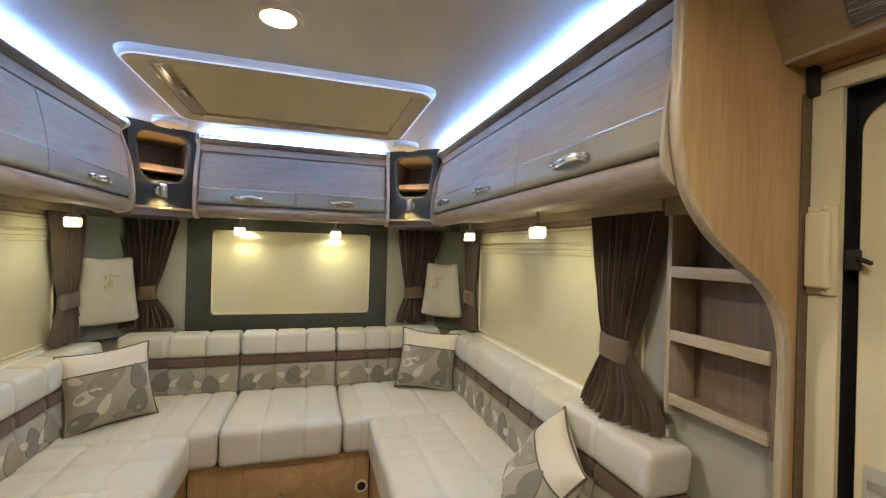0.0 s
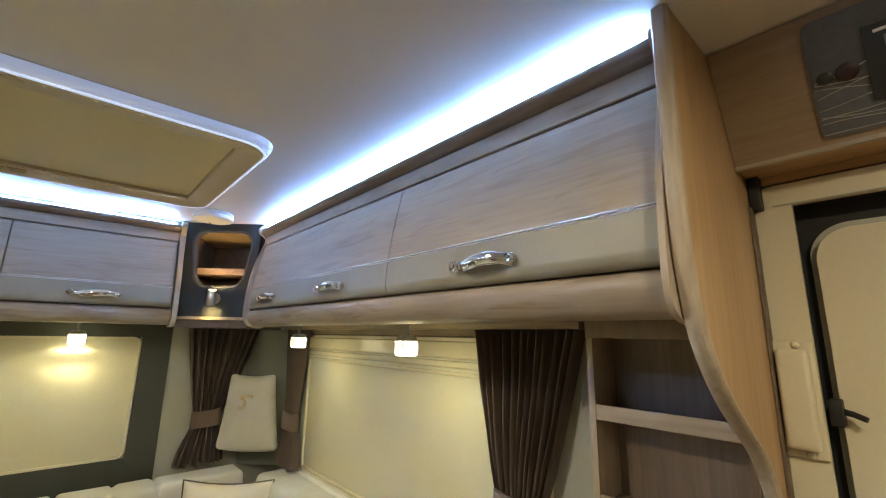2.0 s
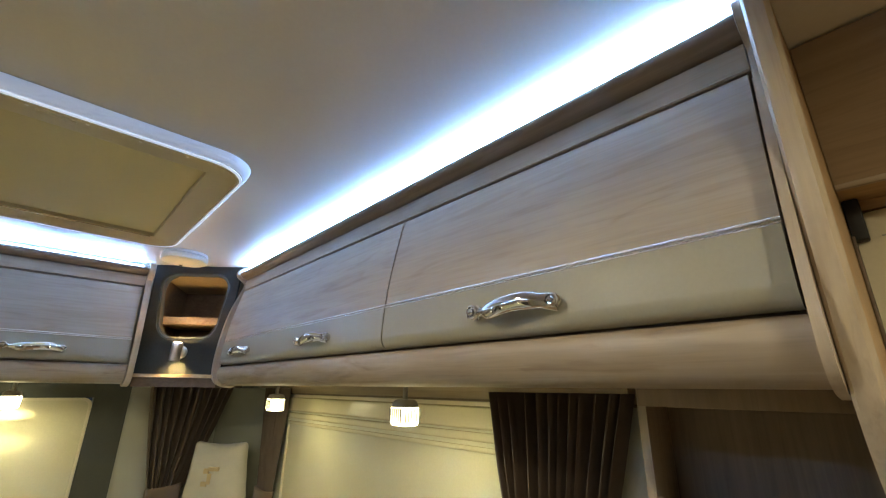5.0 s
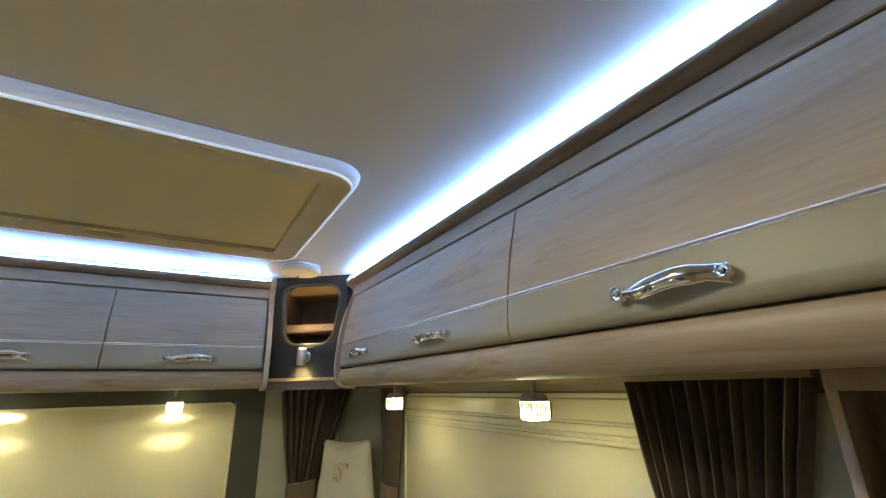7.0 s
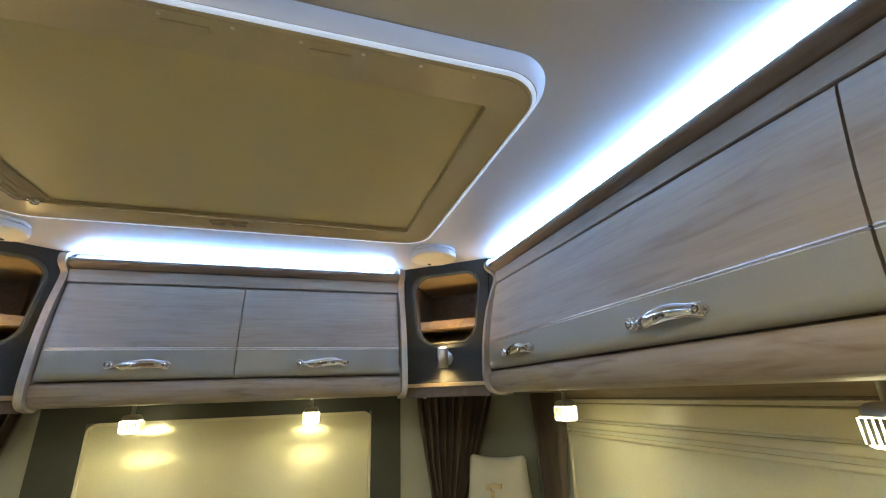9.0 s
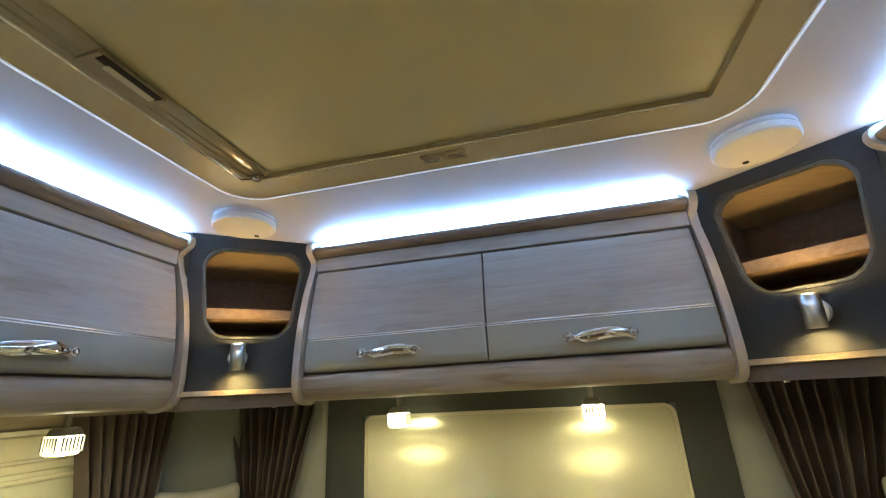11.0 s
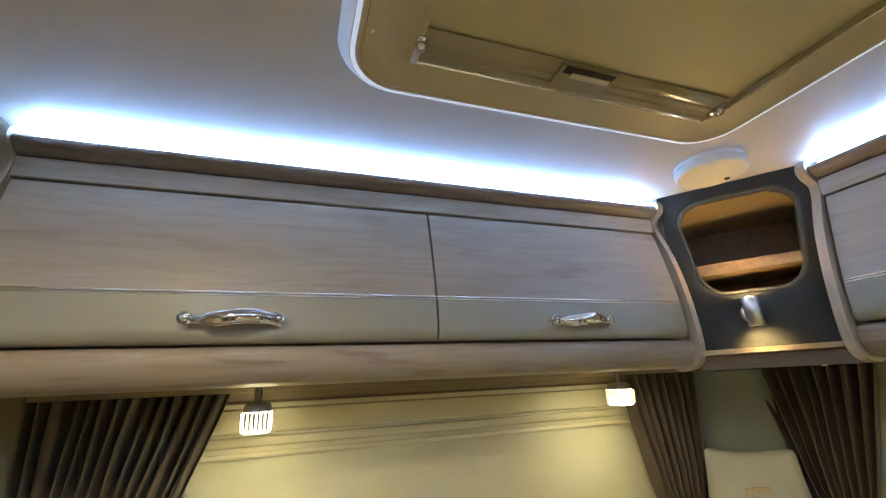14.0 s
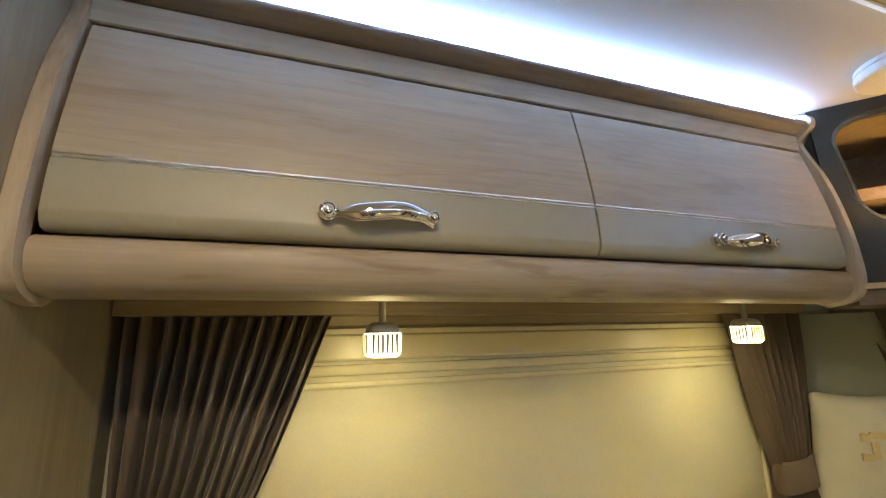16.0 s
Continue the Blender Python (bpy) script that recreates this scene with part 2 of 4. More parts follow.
def lathe(bm, rings, segments=32, at=(0, 0, 0), turn=None):
    """Rings of (radius, height) about the z axis."""
    m = Matrix.Translation(at) @ (turn or Matrix.Identity(4))
    loops = [[bm.verts.new(m @ Vector((r * math.cos(2 * math.pi * k / segments), r * math.sin(2 * math.pi * k / segments), h))) for k in range(segments)] for r, h in rings]
    for a, b in zip(loops, loops[1:]):
        for k in range(segments):
            j = (k + 1) % segments
            bm.faces.new((a[k], a[j], b[j], b[k]))
    bm.faces.new(loops[0][::-1])
    bm.faces.new(loops[-1])
    return bm


def rod(bm, a, b, r, segments=12):
    a, b = Vector(a), Vector(b)
    turn = (b - a).to_track_quat("Z", "Y").to_matrix().to_4x4()
    return lathe(bm, [(r, 0), (r, (b - a).length)], segments, a, turn)


def tube(bm, path, radii, segments=12, flat=1.0, up=(0, 0, 1)):
    """A tube along a path, with a radius at each point; flat squeezes it across up."""
    path = [Vector(p) for p in path]
    loops = []
    for i, p in enumerate(path):
        d = (path[min(i + 1, len(path) - 1)] - path[max(i - 1, 0)]).normalized()
        s = d.cross(Vector(up)).normalized()
        u = s.cross(d).normalized()
        r = radii[i] if isinstance(radii, (list, tuple)) else radii
        loops.append([bm.verts.new(p + s * (r * flat * math.cos(2 * math.pi * k / segments)) + u * (r * math.sin(2 * math.pi * k / segments))) for k in range(segments)])
    for a, b in zip(loops, loops[1:]):
        for k in range(segments):
            j = (k + 1) % segments
            bm.faces.new((a[k], a[j], b[j], b[k]))
    bm.faces.new(loops[0][::-1])
    bm.faces.new(loops[-1])
    return bm


def rounded_rect(w, h, r, n=8):
    """An outline of a rectangle w by h about the origin, with round corners."""
    pts = []
    for cx, cy, a0 in ((w / 2 - r, h / 2 - r, 0), (-w / 2 + r, h / 2 - r, 90), (-w / 2 + r, -h / 2 + r, 180), (w / 2 - r, -h / 2 + r, 270)):
        for k in range(n + 1):
            a = radians(a0 + 90 * k / n)
            pts.append((cx + r * math.cos(a), cy + r * math.sin(a)))
    return pts


def bridge(bm, loops, close=True):
    rings = [[bm.verts.new(p) for p in loop] for loop in loops]
    n = len(rings[0])
    pairs = list(zip(rings, rings[1:])) + ([(rings[-1], rings[0])] if close else [])
    for a, b in pairs:
        for k in range(n):
            j = (k + 1) % n
            bm.faces.new((a[k], a[j], b[j], b[k]))
    return bm


def soft_block(size, r, cuts, shape=None):
    """A padded block about the origin: rounded edges, cuts finer along each axis, and a shape that moves each point."""
    bm = bmesh.new()
    half = [s / 2 for s in size]
    axes = []
    for k in range(3):
        h, n = half[k], cuts[k]
        inner = [-h + r + (2 * h - 2 * r) * i / n for i in range(n + 1)]
        edge = [r * (1 - math.cos(radians(90 * i / 4))) for i in range(4)]
        axes.append([-h + e for e in edge] + inner + [h - e for e in edge[::-1]])
    made = {}

    def vert(i, j, k):
        if (i, j, k) not in made:
            p = Vector((axes[0][i], axes[1][j], axes[2][k]))
            core = Vector([max(-h + r, min(h - r, c)) for h, c in zip(half, p)])
            d = p - core
            if d.length > 1e-9:
                big = max(abs(c) for c in d)
                p = core + d.normalized() * big
            made[(i, j, k)] = bm.verts.new(shape(p) if shape else p)
        return made[(i, j, k)]

    n = [len(a) - 1 for a in axes]
    for j in range(n[1]):
        for k in range(n[2]):
            for i in (0, n[0]):
                bm.faces.new((vert(i, j, k), vert(i, j + 1, k), vert(i, j + 1, k + 1), vert(i, j, k + 1)))
    for i in range(n[0]):
        for k in range(n[2]):
            for j in (0, n[1]):
                bm.faces.new((vert(i, j, k), vert(i + 1, j, k), vert(i + 1, j, k + 1), vert(i, j, k + 1)))
        for j in range(n[1]):
            for k in (0, n[2]):
                bm.faces.new((vert(i, j, k), vert(i + 1, j, k), vert(i + 1, j + 1, k), vert(i, j + 1, k)))
    return bm


def moved(bm, m):
    bmesh.ops.transform(bm, matrix=m, verts=bm.verts)
    return bm


def smooth_line(points, n=6):
    """More points along a line, by a Catmull-Rom curve."""
    out = []
    for i in range(len(points) - 1):
        p0, p1, p2, p3 = (Vector(points[max(0, min(len(points) - 1, i + d))]) for d in (-1, 0, 1, 2))
        for k in range(n):
            t = k / n
            out.append(tuple(0.5 * ((2 * p1) + (p2 - p0) * t + (2 * p0 - 5 * p1 + 4 * p2 - p3) * t * t + (3 * p1 - p0 - 3 * p2 + p3) * t ** 3)))
    return out + [tuple(points[-1])]


# ---- the van's shell ----
WALL, REAR, FRONT, CEIL = 1.18, 3.05, -1.7, 1.975


def walled(name, axis, near, far, span, holes, material, label):
    """A wall with holes that go through it; span and holes are (a0, a1, z0, z1)."""
    bm = bmesh.new()
    avals = sorted({span[0], span[1], *[h[0] for h in holes], *[h[1] for h in holes]})
    zvals = sorted({span[2], span[3], *[h[2] for h in holes], *[h[3] for h in holes]})
    for a0, a1 in zip(avals, avals[1:]):
        for z0, z1 in zip(zvals, zvals[1:]):
            am, zm = (a0 + a1) / 2, (z0 + z1) / 2
            if any(h[0] < am < h[1] and h[2] < zm < h[3] for h in holes):
                continue
            if axis == "x":
                box(bm, near, far, a0, a1, z0, z1)
            else:
                box(bm, a0, a1, near, far, z0, z1)
    return tagged(part(name, bm, material, smooth=False), label, "wall", kind="structure")


WIN_Y0, WIN_Y1, WIN_Z0, WIN_Z1 = 1.13, 2.62, 0.80, 1.462
SHELF = (0.668, 0.985, 0.88, 1.515)
DOOR = (-0.15, 0.640, 0.0, 1.765)
walled("wall_east", "x", WALL, WALL + 0.06, (FRONT, REAR + 0.06, 0, CEIL + 0.05), [(WIN_Y0, WIN_Y1, WIN_Z0, WIN_Z1), SHELF, DOOR], wall_grey, "pale grey vinyl side wall with window and entrance door")
walled("wall_west", "x", -WALL - 0.06, -WALL, (FRONT, REAR + 0.06, 0, CEIL + 0.05), [(WIN_Y0, WIN_Y1, WIN_Z0, WIN_Z1)], wall_grey, "pale grey vinyl side wall with a window")
RW = (-0.54, 0.488, 0.878, 1.44)
walled("wall_north", "y", REAR, REAR + 0.06, (-WALL, WALL, 0, CEIL + 0.05), [RW], wall_grey, "pale grey vinyl rear wall behind the sofa")
# unseen end wall, made dark so that the chrome reflects less light
walled("wall_south", "y", FRONT - 0.06, FRONT, (-WALL - 0.06, WALL + 0.06, 0, CEIL + 0.05), [], front_wood, "unseen closing wall at the front of the van, dark for reflections")
tagged(part("floor", boxed(-WALL - 0.06, WALL + 0.06, FRONT - 0.06, REAR + 0.06, -0.05, 0), vinyl_floor, smooth=False), "brown wood-grain vinyl floor of the van", "floor", kind="structure")
bm = bmesh.new()
HX, HY0, HY1 = 0.50, 1.57, 2.285
for c in ((-WALL - 0.06, WALL + 0.06, FRONT - 0.06, HY0), (-WALL - 0.06, WALL + 0.06, HY1, REAR + 0.06), (-WALL - 0.06, -HX, HY0, HY1), (HX, WALL + 0.06, HY0, HY1)):
    box(bm, *c, CEIL, CEIL + 0.05)
tagged(part("ceiling", bm, ceiling_white, smooth=False), "off-white satin ceiling board lit blue along its edges", "ceiling", kind="structure")
# dark panel round the rear window, in four pieces that butt together
bm = bmesh.new()
for c in ((-0.685, RW[0] - 0.001, 0.6, 1.53), (RW[1] + 0.001, 0.615, 0.6, 1.53), (RW[0] - 0.001, RW[1] + 0.001, 0.6, RW[2]), (RW[0] - 0.001, RW[1] + 0.001, RW[3], 1.53)):
    box(bm, c[0], c[1], REAR - 0.006, REAR, c[2], c[3])
tagged(part("trim_rear_panel", bm, wall_dark, smooth=False), "dark grey vinyl panel round the rear window", "trim", kind="structure")
tagged(part("wall_partition", boxed(-WALL, -0.52, 0.93, 0.965, 0, CEIL), partition_wood, smooth=False), "pale wood partition beside the overhead locker", "partition", kind="structure")


def window(name, place, w, h, r, label, bars):
    """A closed blind behind acrylic in a thin rounded frame; place(a, z, d) goes from the window's plane into the room by d."""
    e = tagged(new(name), label, "window", kind="structure")
    bm = prism(bmesh.new(), rounded_rect(w - 0.012, h - 0.012, r, 6), lambda a, z: place(a, z, -0.02), lambda a, z: place(a, z, -0.002))
    part("pane", bm, window_cream, e, "cream blind behind glossy acrylic")
    outer, inner = rounded_rect(w, h, r + 0.004, 6), rounded_rect(w - 0.022, h - 0.022, r - 0.004, 6)
    bm = bridge(bmesh.new(), [[place(a, z, -0.025) for a, z in outer], [place(a, z, 0.004) for a, z in outer], [place(a * 0.996, z * 0.996, 0.007) for a, z in outer], [place(a, z, 0.007) for a, z in inner], [place(a, z, -0.025) for a, z in inner]])
    part("window_frame", bm, cream, e, "thin pale frame")
    for z0, z1, d in bars:
        o = [(z0, 0.0), (z0, d * 0.45), (z0 + 0.002, d * 0.8), (z0 + 0.006, d), (z1 - 0.004, d * 0.95), (z1 - 0.001, d * 0.7), (z1, 0.0)]
        bm = prism(bmesh.new(), o, lambda z, d: place(-w / 2 + 0.012, z, d), lambda z, d: place(w / 2 - 0.012, z, d))
        part("blind_rail", bm, rail_gloss, e, "glossy pale blind rail")
    return e


ym, zm = (WIN_Y0 + WIN_Y1) / 2, (WIN_Z0 + WIN_Z1) / 2
wy, wz = WIN_Y1 - WIN_Y0, WIN_Z1 - WIN_Z0
bars = [(wz / 2 - 0.070, wz / 2 - 0.012, 0.016), (wz / 2 - 0.100, wz / 2 - 0.077, 0.011), (wz / 2 - 0.126, wz / 2 - 0.112, 0.007), (-wz / 2 + 0.012, -wz / 2 + 0.03, 0.006)]
window("window_1", lambda a, z, d: (WALL - d, ym + a, zm + z), wy, wz, 0.05, "wide side window with its cream blind closed", bars)
window("window_2", lambda a, z, d: (-WALL + d, ym + a, zm + z), wy, wz, 0.05, "wide side window with its cream blind closed", bars)
xm, zr = (RW[0] + RW[1]) / 2, (RW[2] + RW[3]) / 2
window("window_3", lambda a, z, d: (xm + a, REAR - d, zr + z), RW[1] - RW[0], RW[3] - RW[2], 0.03, "rear window with its cream blind closed", [])

# white ledges under the side windows
for s, n in ((1, "trim_ledge_east"), (-1, "trim_ledge_west")):
    o = [(WALL, 0.735), (WALL - 0.022, 0.735), (WALL - 0.026, 0.745), (WALL - 0.026, 0.79), (WALL - 0.018, 0.80), (WALL, 0.80)]
    tagged(part(n, prism(bmesh.new(), o, lambda x, z: (s * x, 1.02, z), lambda x, z: (s * x, 2.68, z)), white_plastic), "white plastic ledge below the side window", "trim", kind="structure")

# pale wood pelmets between the lockers and the side windows
tagged(part("trim_pelmet_east", box(boxed(WALL - 0.078, WALL - 0.001, 0.99, 2.80, 1.489, 1.522), WALL - 0.014, WALL - 0.001, 0.99, 2.80, 1.469, 1.4888), pelmet_wood), "pale wood pelmet strip above the side window", "trim", kind="structure")
tagged(part("trim_pelmet_west", box(boxed(-WALL + 0.001, -WALL + 0.078, 0.97, 2.80, 1.489, 1.522), -WALL + 0.001, -WALL + 0.014, 0.97, 2.80, 1.469, 1.4888), pelmet_wood), "pale wood pelmet strip above the side window", "trim", kind="structure")

# thin dark strips stand for the shadow gap below the pelmets
tagged(part("trim_strip_east", boxed(WALL - 0.017, WALL - 0.0005, 0.99, 2.80, 1.4625, 1.4688, bevel=0.001), shade_wood), "dark strip for the shaded gap between pelmet and side window", "trim", kind="structure")
tagged(part("trim_strip_west", boxed(-WALL + 0.0005, -WALL + 0.017, 0.97, 2.80, 1.4625, 1.4688, bevel=0.001), shade_wood), "dark strip for the shaded gap between pelmet and side window", "trim", kind="structure")

# ---- overhead lockers ----
FACE = smooth_line([(1.868, 0.838), (1.79, 0.819), (1.72, 0.8045), (1.66, 0.7955), (1.62, 0.7915), (1.592, 0.7905)], 5)


def face(z):
    for (z1, x1), (z0, x0) in zip(FACE, FACE[1:]):
        if z0 <= z <= z1:
            return x0 + (x1 - x0) * (z - z0) / (z1 - z0)
    return FACE[0][1] if z > 1.8 else FACE[-1][1]


TRIM = smooth_line([(0.872, 1.975), (0.850, 1.973), (0.818, 1.962), (0.806, 1.945), (0.812, 1.925), (0.838, 1.905), (0.838, 1.885), (0.826, 1.85), (0.805, 1.79), (0.789, 1.72), (0.779, 1.65), (0.774, 1.58), (0.776, 1.535), (0.787, 1.508), (0.812, 1.493), (0.85, 1.487)], 5)
STRIPE = 1.6605


def handle(parent, place, at, way=1):
    """A chrome bow handle, 0.165 long, with a scroll knob at one end; place(u, v, z) as for its locker."""
    v0, z0 = at
    u0 = face(z0)
    bm = bmesh.new()
    loops = []
    for k in range(37):
        t = k / 36
        v = -0.064 + 0.146 * t
        out = 0.007 + 0.023 * math.sin(math.pi * min(1.0, t * 1.02)) ** 0.7
        half = 0.0128 - 0.0062 * math.exp(-((t - 0.07) / 0.09) ** 2) - 0.0022 * math.exp(-((t - 0.86) / 0.07) ** 2)
        dip = 0.003 * math.sin(v * 45)
        section = [(0.0, half), (0.0020, half * 0.86), (0.0042, half * 0.45), (0.0046, 0.0), (0.0036, -half * 0.5), (0.0018, -half * 0.88), (0.0, -half), (-0.0026, -half * 0.9), (-0.0032, 0.0), (-0.0026, half * 0.9)]
        loops.append([place(u0 - out - o, v0 + way * v, z0 + dip + h) for o, h in section])
    bridge(bm, loops, False)
    bm.verts.ensure_lookup_table()
    bm.faces.new(bm.verts[:10])
    bm.faces.new(bm.verts[-10:])
    for v, r in ((-0.070, 0.0125), (0.079, 0.0095)):
        c = Vector(place(u0 + 0.001, v0 + way * v, z0))
        d = Vector(place(u0 - 0.022, v0 + way * v, z0)) - c
        turn = d.to_track_quat("Z", "Y").to_matrix().to_4x4()
        lathe(bm, [(r * 0.8, 0), (r, 0.004), (r, 0.009), (r * 0.62, 0.011), (r * 0.62, 0.013), (r, 0.016), (r * 0.92, 0.021), (r * 0.72, 0.0225), (r * 0.62, 0.0195), (r * 0.50, 0.0195), (r * 0.42, 0.0235), (r * 0.2, 0.0245)], 22, c, turn)
    return part("handle", bm, chrome, parent, "chrome bow handle")


def locker(place, v0, v1, doors, wood_long, label, trims, depth):
    """An overhead locker from v0 to v1; doors are (from, to, handle places); depth: how far back it reaches."""
    e = thing("overhead_locker", place(0.95, (v0 + v1) / 2, 1.49), label, "locker", "overhead lockers round the lounge")

    def sweep(outline, a, b):
        return prism(bmesh.new(), outline, lambda u, z: place(u, a, z), lambda u, z: place(u, b, z))

    w0, w1 = v0 + 0.001, v1 - 0.001
    body = [(0.862, 1.905), (0.862, 1.60), (0.83, 1.556), (0.83, 1.530), (0.86, 1.530), (depth, 1.530), (depth, 1.905)]
    part("body", sweep(body, w0, w1), taupe_wood[wood_long], e)
    corn = smooth_line([(0.868, 1.942), (0.850, 1.949), (0.830, 1.951), (0.818, 1.946), (0.816, 1.938), (0.822, 1.929), (0.838, 1.921), (0.852, 1.9185)], 4)
    part("cornice", sweep(corn + [(depth, 1.9185), (depth, 1.93), (0.885, 1.93)], w0, w1), shaded_cornice[wood_long], e)
    part("top_rail", sweep([(0.8445, 1.9165), (0.841, 1.9145), (0.8405, 1.876), (0.843, 1.874), (0.861, 1.874), (0.861, 1.9165)], w0, w1), taupe_wood[wood_long], e)
    roll = smooth_line([(0.806, 1.5655), (0.795, 1.560), (0.790, 1.548), (0.791, 1.532), (0.799, 1.515), (0.815, 1.502), (0.84, 1.497)], 4)
    part("bottom_rail", sweep(roll + [(0.862, 1.4965), (0.868, 1.502), (0.868, 1.5295), (0.829, 1.5295), (0.829, 1.5655)], w0, w1), rail_wood[wood_long], e)
    part("underside_panel", sweep([(0.8685, 1.5225), (depth, 1.5225), (depth, 1.5295), (0.8685, 1.5295)], w0, w1), pale_wood[wood_long], e)
    part("led_strip", sweep([(0.848, 1.9560), (0.826, 1.9540), (0.826, 1.9520), (0.848, 1.9520)], w0 + 0.02, w1 - 0.02), led_glow, e, "lit cool-white light strip")
    for a, b in trims:
        front = TRIM
        back = [(u + 0.026 + (0.02 if 1.60 < z < 1.90 else 0.0), z + (0.012 if z < 1.55 else 0)) for u, z in TRIM[::-1]]
        part("end_trim", prism(bmesh.new(), front + back, lambda u, z: place(u, a, z), lambda u, z: place(u, b, z)), trim_wood, e, "pale wood edge moulding")
    for a, b, handles in doors:
        zs = [z for z, _ in FACE if z > STRIPE + 0.004]
        up = [(face(z), z) for z in zs] + [(face(STRIPE + 0.0035), STRIPE + 0.0035)]
        up[0] = (up[0][0] + 0.002, up[0][1])
        d = part("door", sweep(up + [(u + 0.019, z) for u, z in up[::-1]], a + 0.002, b - 0.002), taupe_wood[wood_long], e)
        zs = [STRIPE - 0.0035] + [z for z, _ in FACE if z < STRIPE - 0.004]
        low = [(face(z), z) for z in zs] + [(0.7935, 1.581), (0.799, 1.5735), (0.808, 1.5705)]
        part("lower_panel", sweep(low + [(0.825, 1.572), (0.822, 1.62), (face(STRIPE) + 0.019, STRIPE - 0.0035)], a + 0.002, b - 0.002), taupe_gloss, d, "glossy grey-taupe lower panel")
        f = face(STRIPE)
        bm = bmesh.new()
        for z in (STRIPE - 0.0026, STRIPE + 0.0026):
            bead = [(f + 0.0004, z + 0.0016), (f - 0.0003, z + 0.0008), (f - 0.0008, z - 0.0002), (f - 0.0012, z - 0.0012), (f, z - 0.0016)]
            prism(bm, bead + [(f + 0.015, z - 0.0016), (f + 0.015, z + 0.0016)], lambda u, zz: place(u, a + 0.002, zz), lambda u, zz: place(u, b - 0.002, zz))
        part("chrome_inlay", bm, inlay_chrome, d, "pair of thin chrome inlay lines")
        part("inlay_channel", sweep([(f + 0.0016, STRIPE - 0.0011), (f + 0.0016, STRIPE + 0.0011), (f + 0.014, STRIPE + 0.0011), (f + 0.014, STRIPE - 0.0011)], a + 0.002, b - 0.002), taupe_gloss, d)
        for v in handles:
            handle(d, place, (v, 1.6115), -1 if place is right else 1)
    return e


right = lambda u, v, z: (u, v, z)
left = lambda u, v, z: (-u, v, z)
rear = lambda u, v, z: (v, u + 1.82, z)
LL = "grey-brown wood overhead locker with glossy taupe lower band and chrome handles"
locker(right, 0.6675, 2.445, [(0.6695, 1.358, [1.012]), (1.358, 2.438, [1.665, 2.215])], 1, LL, [(0.6575, 0.667), (2.445, 2.463)], 1.178)
locker(left, 0.985, 2.445, [(0.99, 1.762, [1.375]), (1.762, 2.438, [2.104])], 1, LL, [(0.9655, 0.985), (2.445, 2.463)], 1.178)
locker(rear, -0.535, 0.525, [(-0.53, -0.016, [-0.281]), (-0.016, 0.52, [0.25])], 0, LL, [(-0.555, -0.535), (0.525, 0.545)], 1.222)


